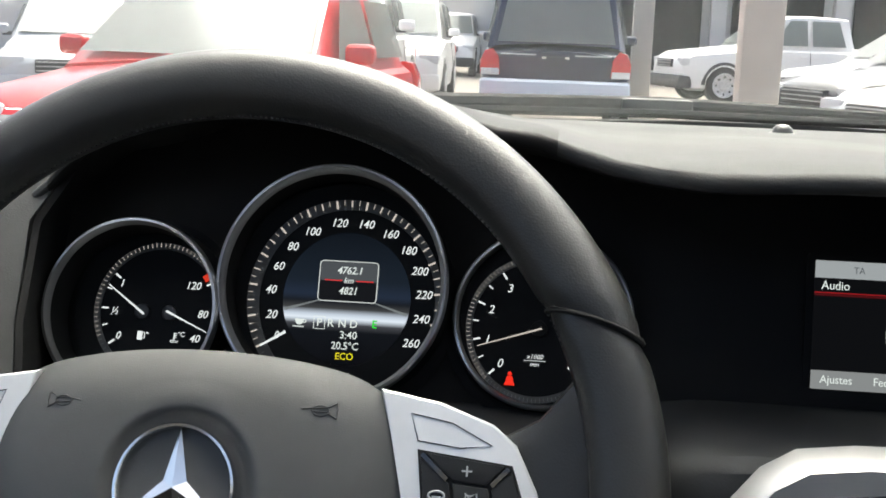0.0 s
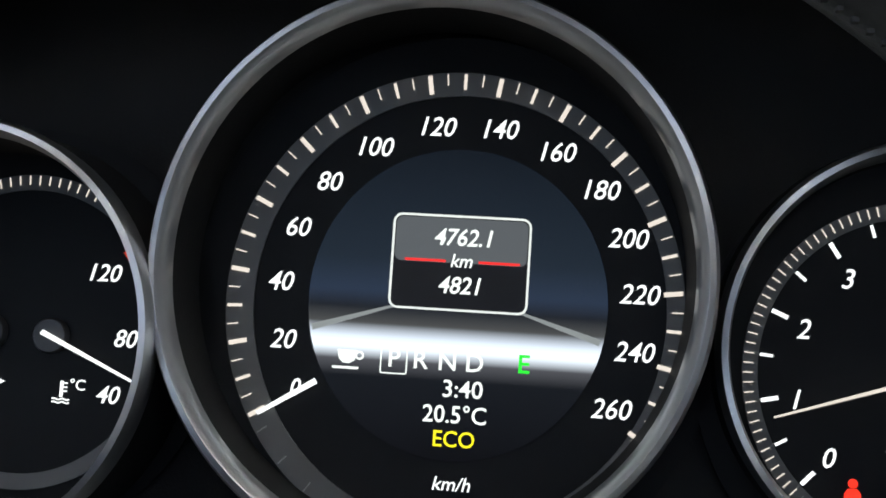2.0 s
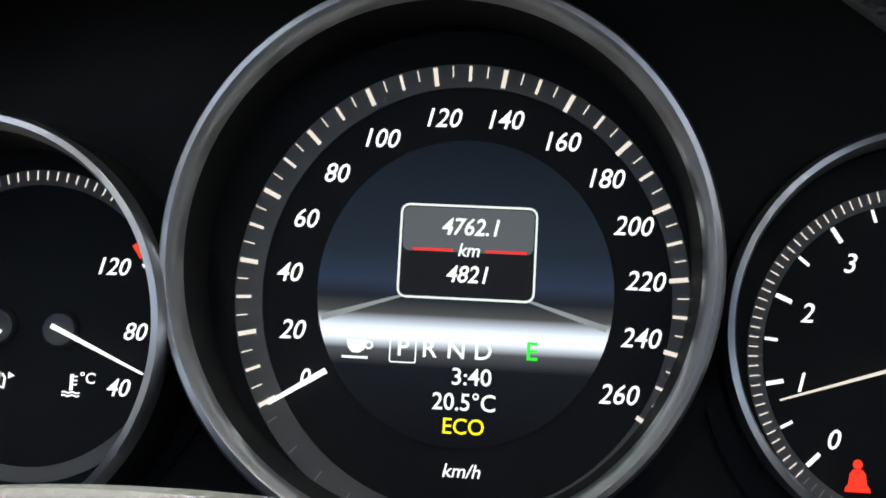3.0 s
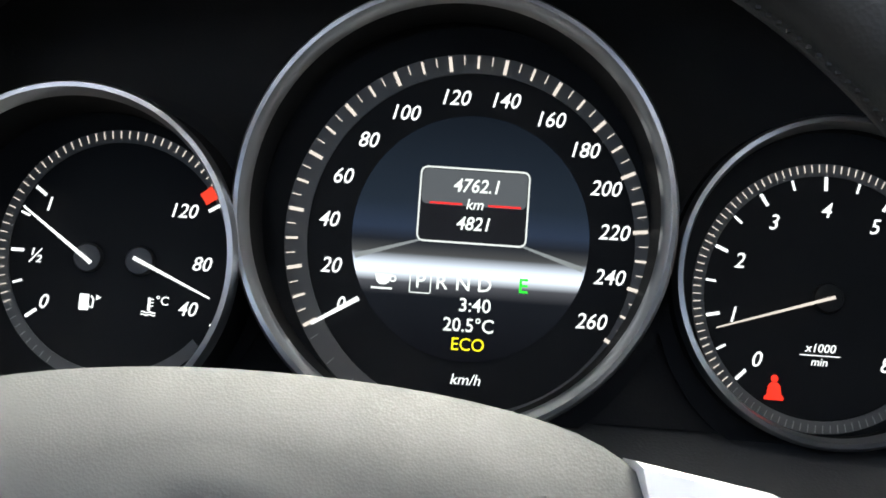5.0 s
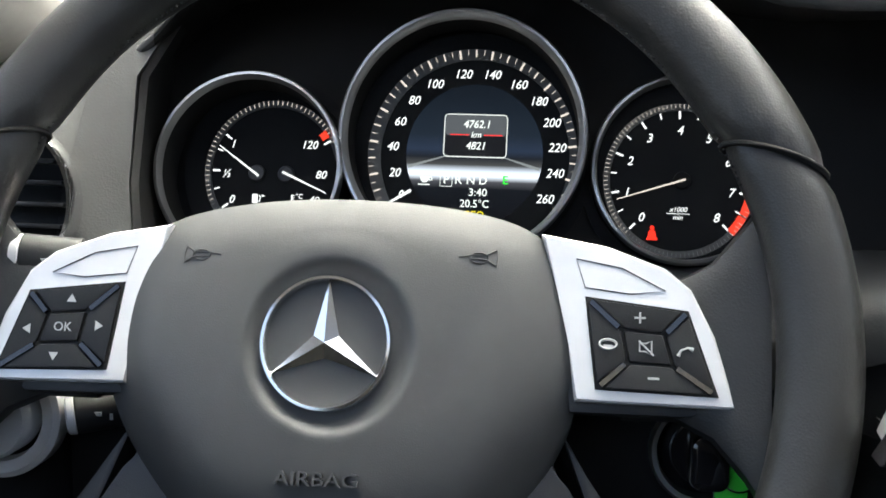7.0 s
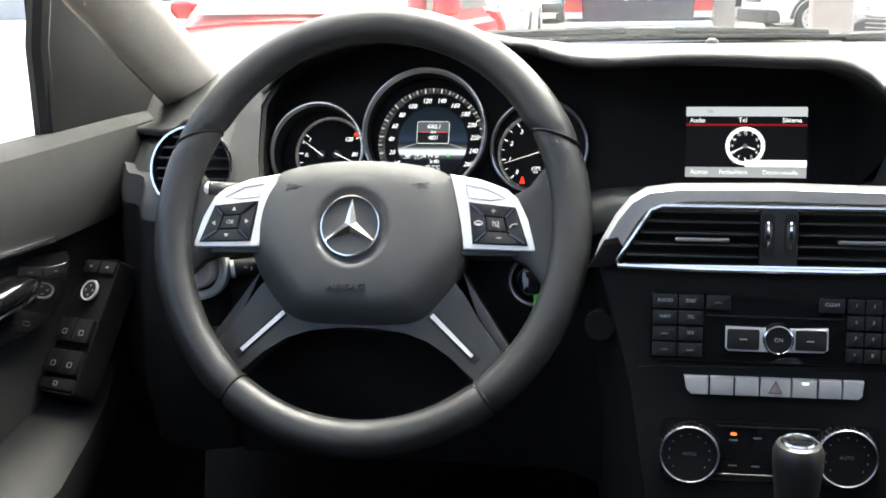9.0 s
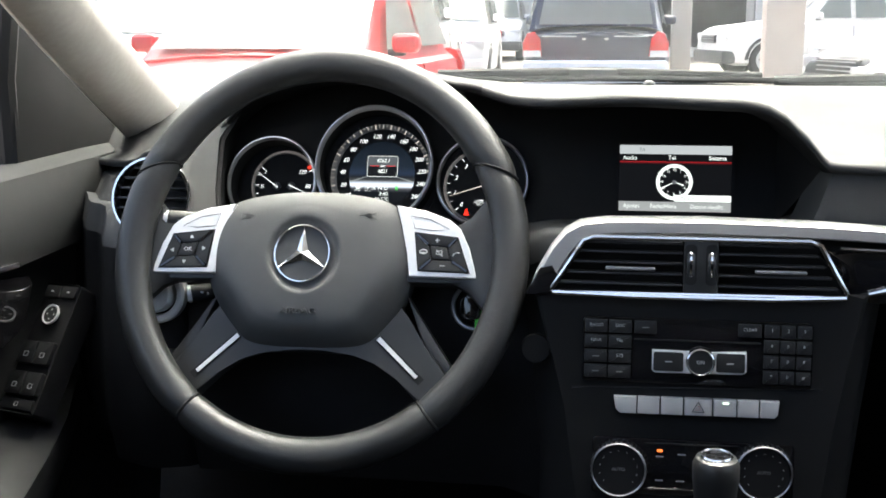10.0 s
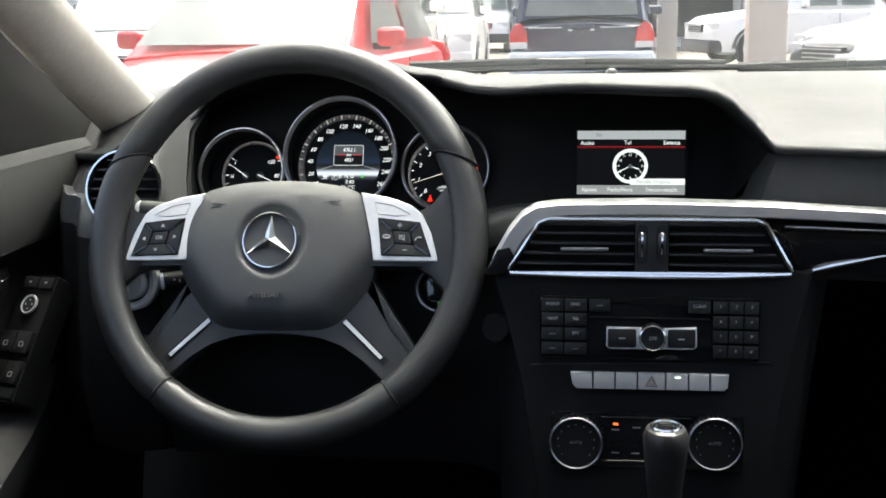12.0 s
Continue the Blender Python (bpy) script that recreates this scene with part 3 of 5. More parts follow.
part("needle_hub", lathe([(0.0, 0.0030), (0.0042, 0.0030), (0.0046, 0.0020), (0.0046, 0.0005)], 32, cx=TX + 0.0015, cy=TY), PANEL, tach)
lettering("unit_text", "x1000", 0.0036, LIT, tach, 0.1432, -0.0364, 0.0010, 0.2, 0.005)
part("unit_line", bar(0.1372, -0.0385, 0.1492, -0.0385, 0.0003, 0.0010, 0.0011), LIT, tach)
lettering("unit_text", "min", 0.0034, LIT, tach, 0.1430, -0.0405, 0.0010, 0.2, 0.005)


def belt_icon():
    bm = lathe([(0.0, 0.0012), (0.0011, 0.0012), (0.0011, 0.0010)], 14, cx=0.1301, cy=-0.0462)
    prism([(0.1291, -0.0474), (0.1311, -0.0474), (0.1319, -0.0484), (0.1322, -0.0508), (0.1330, -0.0518), (0.1330, -0.0526), (0.1272, -0.0526), (0.1272, -0.0518), (0.1280, -0.0508), (0.1283, -0.0484)], 0.0010, 0.0012, bm=bm)
    return bm


part("belt_warning_lamp", belt_icon(), LIT_RED, tach, "lit red warning lamp")

# fuel and temperature gauge
FX, FY = -0.0711, -0.0236
bezel("fuel_gauge_rim", -0.0782, -0.0259, 0.0495, 0.0290, 1.02)
fuel = disc("fuel_gauge_face", FX, FY, 0.0, 0.0490, 0.0002, DIAL, parent=cluster)
disc("scale_ring", FX, FY, 0.0340, 0.0377, 0.0008, RINGGREY, 80, 12, 318, parent=fuel)
ticks("tick_scale", FX, FY, 0.0352, 0.0374, 0.0003, list(np.linspace(28, 205, 44)), 0.0014, LIT_THIN, fuel)
ticks("unlit_ticks", FX, FY, 0.0355, 0.0374, 0.00025, list(np.linspace(209, 240, 8)), 0.0014, LIT_DIM, fuel)
for a, w, r0 in ((145, 0.0010, 0.0292), (160, 0.0007, 0.0302), (180, 0.0010, 0.0292), (197, 0.0007, 0.0302), (216, 0.0010, 0.0292)):
    ticks("fuel_tick", FX, FY, r0, 0.0332, w, [a], 0.0012, LIT, fuel)
for s, x, y in (("1", -0.0936, -0.0091), ("½", -0.0961, -0.0252), ("0", -0.0925, -0.0391), ("120", -0.0518, -0.0084), ("80", -0.0447, -0.0244), ("40", -0.0479, -0.0384)):
    lettering("numeral", s, 0.0062, LIT, fuel, x - 0.0006, y, 0.0010, 0.24, 0.004, sx=0.95)
disc("hot_zone", FX, FY, 0.0310, 0.0352, 0.0012, ZONE_RED, 6, 33, 40, parent=fuel)
ticks("temperature_tick", FX, FY, 0.0308, 0.0348, 0.0010, [29.5], 0.0014, LIT, fuel)
ticks("temperature_dot", FX, FY, 0.0352, 0.0360, 0.0008, [12, -2, -31], 0.0014, LIT, fuel)
for nm, x0, y0, x1, y1 in (("fuel_needle", -0.1007, -0.0104, -0.0785, -0.0262), ("temperature_needle", -0.0413, -0.0345, -0.0655, -0.0238)):
    part(nm, bar(x0, y0, x1, y1, 0.0005, 0.0034, 0.0042, w2=0.0012), LIT, fuel)
for x, y in ((-0.0800, -0.0246), (-0.0640, -0.0246)):
    part("needle_hub", lathe([(0.0, 0.0030), (0.0040, 0.0030), (0.0045, 0.0022), (0.0045, 0.0005)], 32, cx=x, cy=y), mat("needle_hub", (0.03, 0.03, 0.032), 0.5), fuel)


def pump_icon():
    bm = prism(rounded(-0.0818, -0.0407, -0.0788, -0.0357, 0.0003), 0.0010, 0.0012)
    tube([(-0.0786, -0.0395, 0.0012), (-0.0776, -0.0398, 0.0012), (-0.0774, -0.0372, 0.0012), (-0.0782, -0.0362, 0.0012)], 0.0003, 5, bm)
    prism([(-0.0766, -0.0374), (-0.0750, -0.0366), (-0.0766, -0.0358)], 0.0010, 0.0012, bm=bm)
    return bm


def thermo_icon():
    bm = bar(-0.0602, -0.0395, -0.0602, -0.0355, 0.0008, 0.0010, 0.0012)
    for y in (-0.0360, -0.0370, -0.0380):
        bar(-0.0600, y, -0.0588, y, 0.0004, 0.0010, 0.0012, bm)
    for y in (-0.0400, -0.0408):
        tube([(-0.0625 + 0.0045 * k / 8, y + 0.0002 * math.sin(k * 1.6), 0.0011) for k in range(9)], 0.0002, 4, bm)
    return bm


part("pump_icon", pump_icon(), LIT, fuel)
part("thermometer_icon", thermo_icon(), LIT, fuel)
lettering("unit_text", "°C", 0.0038, LIT, fuel, -0.0562, -0.0364, 0.0010, 0, 0.005)


# ---- display in the middle of the dashboard ----
PM = axes((0.3471, 0.5754, 1.0131), 12.2)
screen = thing("infotainment_display", PM, "small lit colour display showing a clock menu in a recess", "display")
W2, H2 = 0.0571, 0.03425
part("panel", prism(rounded(-W2 - 0.004, -H2 - 0.004, W2 + 0.004, H2 + 0.004, 0.003), -0.012, -0.0012), PANEL, screen)
pic = part("picture", box(0, 0, -0.0008, 2 * W2, 2 * H2, 0.001), SCREEN_BLACK, screen)


def rect(name, x0, y0, x1, y1, z, material):
    return part(name, box((x0 + x1) / 2, (y0 + y1) / 2, z, x1 - x0, y1 - y0, 0.0003), material, pic)


def sp(px, py):
    """A place on the display from fractions of its width and height."""
    return -W2 + 2 * W2 * px, H2 - 2 * H2 * py


rect("status_bar", -W2, sp(0, 0.135)[1], W2, H2, 0.0001, SCREEN_GREY)
rect("menu_bar", -W2, -H2, W2, sp(0, 0.855)[1], 0.0001, SCREEN_BAR)
rect("red_line", -W2, sp(0, 0.255)[1], W2, sp(0, 0.245)[1], 0.0001, SCREEN_RED)
rect("red_line_soft", -W2, sp(0, 0.275)[1], W2, sp(0, 0.259)[1], 0.0001, glow("screen_red_soft", (0.09, 0.004, 0.006), 1.0))
rect("tooltip", *sp(0.495, 0.85), *sp(1.0, 0.75), 0.0008, SCREEN_WHITE)
for s, fx, fy, size, m_ in (("TA", 0.2, 0.07, 0.005, SCREEN_TEXT), ("Audio", 0.095, 0.195, 0.0066, SCREEN_WHITE), ("Tel", 0.47, 0.19, 0.0066, SCREEN_WHITE), ("Sistema", 0.875, 0.19, 0.0064, SCREEN_WHITE),
                           ("Ajustes", 0.115, 0.925, 0.0062, SCREEN_WHITE), ("Fecha/Hora", 0.40, 0.925, 0.0062, SCREEN_WHITE), ("Descon.visualiz.", 0.79, 0.925, 0.0058, SCREEN_WHITE)):
    x, y = sp(fx, fy)
    lettering("screen_text", s, size, m_, pic, x, y, 0.0003, 0, 0.008 if s == "Sistema" else 0.0, sx=0.92)
x, y = sp(0.71, 0.80)
lettering("screen_text", "Pantalla completa", 0.0056, SCREEN_BAR, pic, x, y, 0.001, 0, 0, sx=0.9)
CX, CY = sp(0.495, 0.555)
part("clock_ring", lathe([(0.0150, 0.0003), (0.0150, 0.0005), (0.0187, 0.0005), (0.0187, 0.0003)], 56, cx=CX, cy=CY), SCREEN_WHITE, pic)
bm = bmesh.new()
for k in range(12):
    a = radians(30 * k)
    bar(CX + 0.0140 * math.cos(a), CY + 0.0140 * math.sin(a), CX + 0.0152 * math.cos(a), CY + 0.0152 * math.sin(a), 0.0012, 0.0003, 0.0005, bm)
part("clock_marks", bm, SCREEN_WHITE, pic)
for k in range(1, 13):
    a = radians(90 - 30 * k)
    lettering("clock_numeral", str(k), 0.0036, SCREEN_WHITE, pic, CX + 0.0122 * math.cos(a), CY + 0.0122 * math.sin(a), 0.0003, 0, 0.01)
part("hour_hand", bar(CX, CY, CX + 0.0095, CY - 0.0034, 0.0006, 0.0004, 0.0006, w2=0.0016), SCREEN_WHITE, pic)
part("minute_hand", bar(CX, CY, CX - 0.0128, CY - 0.0066, 0.0006, 0.0004, 0.0006, w2=0.0016), SCREEN_WHITE, pic)
part("clock_hub", lathe([(0.0, 0.0007), (0.0022, 0.0007), (0.0022, 0.0003)], 20, cx=CX, cy=CY), SCREEN_TEXT, pic)


# ---- centre stack ----
SM = axes((0.3655, 0.399, 0.9335), 6.5) @ Matrix.Scale(1.016, 4)


stack = thing("centre_stack", SM, "black centre stack carrying vents, radio and heater controls", "centre console")
o = [(-0.150, 0.004), (-0.128, -0.004), (0.124, -0.002), (0.145, 0.004), (0.118, -0.12), (0.108, -0.20), (0.108, -0.34), (-0.108, -0.34), (-0.105, -0.20), (-0.118, -0.11)]
part("front_plate", prism(o, -0.03, -0.004, 0.004), PANEL, stack)
for s in (-1, 1):
    g = [[(s * 0.126, 0.0, -0.006), (s * 0.150, -0.005, -0.03), (s * 0.175, -0.005, -0.10)], [(s * 0.116, -0.11, -0.006), (s * 0.140, -0.115, -0.03), (s * 0.16, -0.12, -0.10)],
         [(s * 0.106, -0.20, -0.006), (s * 0.130, -0.21, -0.03), (s * 0.15, -0.21, -0.10)], [(s * 0.106, -0.34, -0.006), (s * 0.125, -0.35, -0.03), (s * 0.14, -0.36, -0.10)]]
    part("side_cheek", sheet(g), PANEL, stack)
part("seam_line", tube([(-0.112, -0.0905, -0.0035), (-0.09, -0.089, -0.0035), (0.09, -0.084, -0.0035), (0.108, -0.083, -0.0035)], 0.0006, 6), SATIN, stack)

# trim band over the vents, running to the passenger side
band = thing("trim_band", SM, "brushed aluminium trim band over piano black fascia", "trim")
arch = [(-0.152, -0.002), (-0.147, 0.012), (-0.134, 0.036), (-0.122, 0.051), (-0.108, 0.0595), (-0.085, 0.0625), (0.0, 0.064), (0.1, 0.062), (0.2, 0.0565), (0.32, 0.05), (0.72, 0.04)]
low = [(-0.132, 0.0), (-0.127, 0.012), (-0.115, 0.032), (-0.106, 0.043), (-0.096, 0.0485), (-0.075, 0.0505), (0.0, 0.0515), (0.095, 0.050), (0.2, 0.045), (0.32, 0.0385), (0.72, 0.028)]
rows = []
for (xa, ya), (xb, yb) in zip(arch, low):
    k = -0.05 * max(0, xa - 0.12) ** 0.8
    rows.append([(xa, ya + 0.003, -0.02 + k), (xa, ya, -0.001 + k), (lerp(xa, xb, 0.15), lerp(ya, yb, 0.15), 0.002 + k), (lerp(xa, xb, 0.9), lerp(ya, yb, 0.9), 0.003 + k), (xb, yb, 0.001 + k), (xb, yb, -0.01 + k)])
part("alu_strip", sheet(rows), ALU, band, "brushed aluminium strip")
part("corner_cap", prism([(-0.156, -0.006), (-0.132, -0.004), (-0.1265, 0.012), (-0.1315, 0.021), (-0.1425, 0.0185)], -0.01, 0.0048, 0.0014), GLOSS, band)
rows = [[(x, y1, -0.012 - 0.05 * max(0, x - 0.12) ** 0.8), (x, (y0 + y1) / 2, -0.004 - 0.05 * max(0, x - 0.12) ** 0.8), (x, y0, -0.012 - 0.05 * max(0, x - 0.12) ** 0.8)]
        for x, y0, y1 in ((0.102, 0.036, 0.049), (0.118, 0.016, 0.049), (0.135, -0.006, 0.048), (0.2, -0.008, 0.044), (0.32, -0.012, 0.038), (0.72, -0.03, 0.028))]
part("fascia", sheet(rows), GLOSS, band, "glossy piano black fascia")
part("chrome_line", tube([(0.118, 0.042, -0.003), (0.135, 0.041, -0.006), (0.2, 0.0385, -0.010), (0.32, 0.034, -0.016), (0.72, 0.024, -0.03)], 0.0016, 8), CHROME, band)
part("chrome_line", tube([(0.133, -0.001, -0.008), (0.16, 0.006, -0.008), (0.2, 0.014, -0.012), (0.25, 0.024, -0.016)], [0.0012, 0.003, 0.002, 0.0008], 8), CHROME, band)


def centre_vents():
    v = thing("centre_air_vents", SM, "pair of black slatted air vents in a chrome surround", "air vent")
    outer = [(-0.131, -0.003), (0.1235, -0.001), (0.124, 0.003), (0.101, 0.044), (0.092, 0.0475), (-0.095, 0.0475), (-0.104, 0.044), (-0.1315, 0.001)]
    part("chrome_surround", tube([(x, y, 0.0035) for x, y in outer], 0.0024, 8, closed=True), CHROME, v, "polished chrome surround")
    part("chrome_sill", tube([(-0.130, -0.003, 0.004), (-0.06, -0.0045, 0.0045), (0.06, -0.004, 0.0045), (0.1225, -0.001, 0.004)], 0.0026, 8), CHROME, v)
    part("cavity", prism(outer, -0.03, -0.022), SEAM, v)
    for k, y in enumerate((0.006, 0.0155, 0.025, 0.0345, 0.043)):
        hw = 0.125 - 0.028 * (y / 0.046)
        for xa, xb in ((-hw - 0.003, -0.0165), (0.0155, hw - 0.004)):
            bm = box((xa + xb) / 2, y, -0.006, xb - xa, 0.0020, 0.014, 0.0008)
            part("slat", bm, SLAT, v)
    for xa, xb in ((-0.084, -0.040), (0.046, 0.090)):
        part("slat_tab", prism(rounded(xa, 0.0185, xb, 0.0215, 0.0012), -0.002, 0.0045, 0.001), ALU, v, "silver vent adjuster tab")
    part("divider", box(-0.0005, 0.0225, 0.0, 0.030, 0.047, 0.008, 0.002), SATIN, v)
    for x in (-0.0095, 0.0085):
        part("wheel_slot", prism(rounded(x - 0.0052, 0.007, x + 0.0052, 0.043, 0.004), 0.002, 0.0044), SEAM, v)
        w = part("thumb_wheel", lathe([(0.0, -0.0032), (0.0165, -0.0032), (0.0175, -0.002), (0.0175, 0.002), (0.0165, 0.0032), (0.0, 0.0032)], 40), SATIN, v, "dark vent thumb wheel with chrome band")
        part("chrome_band", lathe([(0.0172, -0.0011), (0.0179, -0.0009), (0.0179, 0.0009), (0.0172, 0.0011)], 40), CHROME, w)
        w.matrix_basis = pose(x, 0.025, -0.0095, 0, 90, 0)
    return v


centre_vents()


def radio():
    r = thing("car_radio", SM, "glossy black car radio with small keys and chrome-ringed knob", "car radio")
    part("face_plate", prism(rounded(-0.103, -0.083, 0.098, -0.024, 0.004), -0.008, 0.0, 0.001), GLOSS, r)

    def keys(x0, x1, y0, y1, cols, nrows, words=()):
        for j in range(nrows):
            for i in range(cols):
                wx, wy = (x1 - x0) / cols, (y1 - y0) / nrows
                cx, cy = x0 + wx * (i + 0.5), y1 - wy * (j + 0.5)
                k = part("key", prism(rounded(cx - wx / 2 + 0.0005, cy - wy / 2 + 0.001, cx + wx / 2 - 0.0005, cy + wy / 2 - 0.001, 0.0008), 0.0, 0.0035, 0.0010), KEY, r)
                s = words[j][i] if j < len(words) and i < len(words[j]) else ""
                if s:
                    lettering("key_text", s, 0.0040, PRINT, k, cx, cy + 0.001, 0.0036, 0, 0)
                else:
                    part("key_mark", bar(cx - 0.003, cy, cx + 0.003, cy, 0.0009, 0.0035, 0.0037), PRINT_DIM, k)

    keys(-0.1015, -0.0590, -0.0800, -0.0255, 2, 4, (("RADIO", "DISC"), ("NAVI", "TEL"), ("", "SYS")))
    keys(0.0555, 0.0970, -0.0800, -0.0255, 3, 4, (("1", "2", "3"), ("4", "5", "6"), ("7", "8", "9"), ("*", "0", "#")))
    keys(-0.0575, -0.0370, -0.0390, -0.0255, 1, 1)
    keys(0.0330, 0.0540, -0.0390, -0.0255, 1, 1, (("CLEAR",),))
    part("disc_slot", box(-0.002, -0.0435, 0.0006, 0.110, 0.0012, 0.002), SEAM, r)
    wing = part("seek_bar", prism([(-0.041, -0.052), (-0.012, -0.0525), (0.014, -0.0525), (0.041, -0.051), (0.0415, -0.069), (0.038, -0.0715), (-0.038, -0.0725), (-0.041, -0.070)], 0.0, 0.0048, 0.0012), SILVER, r, "silver seek bar")
    part("seek_key", prism(rounded(-0.0397, -0.0707, -0.0135, -0.0535, 0.002), 0.0045, 0.0056, 0.0006), KEY, wing)
    part("seek_key", prism(rounded(0.0150, -0.0700, 0.0399, -0.0530, 0.002), 0.0045, 0.0056, 0.0006), KEY, wing)
    for x in (-0.0265, 0.027):
        part("key_mark", bar(x - 0.003, -0.062, x + 0.003, -0.0618, 0.0011, 0.0056, 0.0058), PRINT, wing)
    knob = part("volume_knob", lathe([(0.0124, 0.0), (0.0126, 0.008), (0.0119, 0.0125), (0.0109, 0.0135), (0.0104, 0.0125), (0.0, 0.0122)], 56, 1.0), KEY, r, "black knob with a chrome ring")
    part("knob_ring", lathe([(0.0126, 0.004), (0.0128, 0.010), (0.0122, 0.0132), (0.0111, 0.0140), (0.0103, 0.0130)], 56), CHROME, knob)
    lettering("knob_text", "ON", 0.0046, PRINT, knob, 0, 0, 0.0123)
    knob.location = (0.001, -0.0605, 0)
    return r


radio()


def switch_row():
    """Seven silver push buttons in a row."""
    edges = [-0.0745, -0.0530, -0.0325, -0.0120, 0.0135, 0.0345, 0.0540, 0.0715]
    for i in range(7):
        x0, x1 = edges[i] + 0.0006, edges[i + 1] - 0.0006
        y1 = lerp(-0.0955, -0.0945, i / 6)
        y0 = y1 - 0.0150
        b = thing("push_button", SM, "silver push button with a red hazard triangle" if i == 3 else "silver push button with a lit green lamp" if i == 4 else "plain silver push button", "button", "row of silver buttons")
        pts = [(x0, y1), (x1, y1), (x1, y0), (x0, y0)]
        if i == 0:
            pts = [(x0, y1), (x1, y1), (x1, y0), (x0 + 0.006, y0), (x0 + 0.002, y0 + 0.004)]
        if i == 6:
            pts = [(x0, y1), (x1, y1), (x1 - 0.001, y0 + 0.003), (x1 - 0.004, y0), (x0, y0)]
        body = part("cap", prism(pts, -0.006, 0.0042, 0.0014), BUTTON, b)
        if i == 3:
            cx, cy = (x0 + x1) / 2, (y0 + y1) / 2
            tri = [Vector((cx + 0.0060 * math.cos(radians(a)), cy - 0.001 + 0.0060 * math.sin(radians(a)), 0.0046)) for a in (90, 210, 330)]
            part("hazard_triangle", tube(tri, 0.0006, 6, closed=True), SEAM, b, "dark triangle outline")
            part("hazard_inner", tube([Vector((cx, cy - 0.001, 0.0046)).lerp(p, 0.45) for p in tri], 0.0003, 6, closed=True), mat("hazard_red", (0.35, 0.06, 0.05), 0.5), b)
        if i == 4:
            part("indicator_lamp", prism(rounded((x0 + x1) / 2 - 0.0022, y1 - 0.0038, (x0 + x1) / 2 + 0.0032, y1 - 0.0020, 0.0006), 0.0036, 0.0048), glow("green_white_lamp", (0.75, 1.0, 0.8), 1.5), b, "small lit lamp")


switch_row()


def heater_controls():
    h = thing("heater_controls", SM, "black heater control panel with two chrome-ringed dials", "heater controls")
    part("panel", prism(rounded(-0.092, -0.186, 0.086, -0.134, 0.004), -0.012, -0.002, 0.001), GLOSS, h)
    for y in (-0.1385, -0.1800):
        part("chrome_line", tube([(-0.045, y, -0.0015), (0.038, y + 0.001, -0.0015)], 0.0008, 6), CHROME, h)
    part("warning_lamp", prism(rounded(-0.0340, -0.1457, -0.0290, -0.1435, 0.0006), -0.002, -0.0012), ORANGE, h, "small lit orange lamp")
    for x, y in ((-0.0315, -0.150), (-0.012, -0.1475), (-0.0315, -0.172), (-0.013, -0.172), (0.010, -0.1475), (0.025, -0.150), (0.022, -0.172)):
        part("panel_mark", bar(x - 0.0035, y, x + 0.0035, y, 0.0012, -0.002, -0.0018), PRINT_DIM, h)
    for x, y in ((-0.0680, -0.1610), (0.0590, -0.1575)):
        d = part("dial", lathe([(0.0245, -0.008), (0.0245, 0.006), (0.0238, 0.010), (0.0222, 0.011), (0.0215, 0.009), (0.0, 0.0085)], 64), PANEL, h, "round dial with a knurled chrome ring")
        d.location = (x, y, 0)
        part("dial_ring", lathe([(0.0247, 0.007), (0.0250, 0.009), (0.0244, 0.0112), (0.0237, 0.0118), (0.0231, 0.0112)], 64), BEZEL, d)
        bm = bmesh.new()
        for k in range(36):
            a = 2 * math.pi * k / 36
            box(0.0251 * math.cos(a), 0.0251 * math.sin(a), 0.0045, 0.0014, 0.0014, 0.012, bm=bm)
        part("knurl", bm, CHROME, d)
        for k in range(-5, 6):
            a = radians(90 + k * 26)
            part("dial_mark", bar(0.0180 * math.cos(a) - 0.0012, 0.0180 * math.sin(a), 0.0180 * math.cos(a) + 0.0012, 0.0180 * math.sin(a), 0.0022, 0.0085, 0.0089), PRINT, d)
        lettering("dial_text", "AUTO", 0.0042, PRINT_DIM, d, 0, 0, 0.0086)
    return h


heater_controls()

# round blanking cap beside the stack
part("blanking_cap", lathe([(0.0, 0.002), (0.0125, 0.002), (0.0135, 0.0008), (0.0138, -0.004)], 40), PANEL, stack).location = (-0.146, -0.058, -0.014)


def gear_lever():
    g = thing("gear_lever", pose(0.376, 0.29, 0.659), "black leather gear lever with a chrome cap inlay", "gear lever")
    prof = [(0.0, 0.163), (0.012, 0.1625), (0.0195, 0.160), (0.0225, 0.154), (0.0222, 0.142), (0.0195, 0.120), (0.0165, 0.095), (0.0150, 0.06), (0.0145, 0.0), (0.020, -0.04), (0.035, -0.08)]
    part("knob", lathe([(r * 0.86, z) for r, z in prof], 40, 1.15), LEATHER, g)
    part("cap_ring", lathe([(0.0115, 0.1620), (0.0120, 0.1632), (0.0128, 0.1634), (0.0136, 0.1620)], 36, 1.1), CHROME, g)
    part("cap_inlay", lathe([(0.0, 0.1640), (0.008, 0.1636), (0.0115, 0.1625)], 30, 1.1), GLOSS, g)
    part("cap_mark", prism([(-0.006, -0.002), (0.006, -0.002), (0.002, 0.004), (-0.002, 0.004)], 0.1638, 0.1650), CHROME, g)
    return g


gear_lever()
bm = sheet([[(0.27, 0.40, 0.62), (0.46, 0.40, 0.62)], [(0.27, 0.2, 0.545), (0.46, 0.2, 0.545)], [(0.27, -0.2, 0.53), (0.46, -0.2, 0.53)]], 0.02)
tagged(part("console_tunnel", bm, SOFT_DARK), "black centre tunnel between the seats", "console")


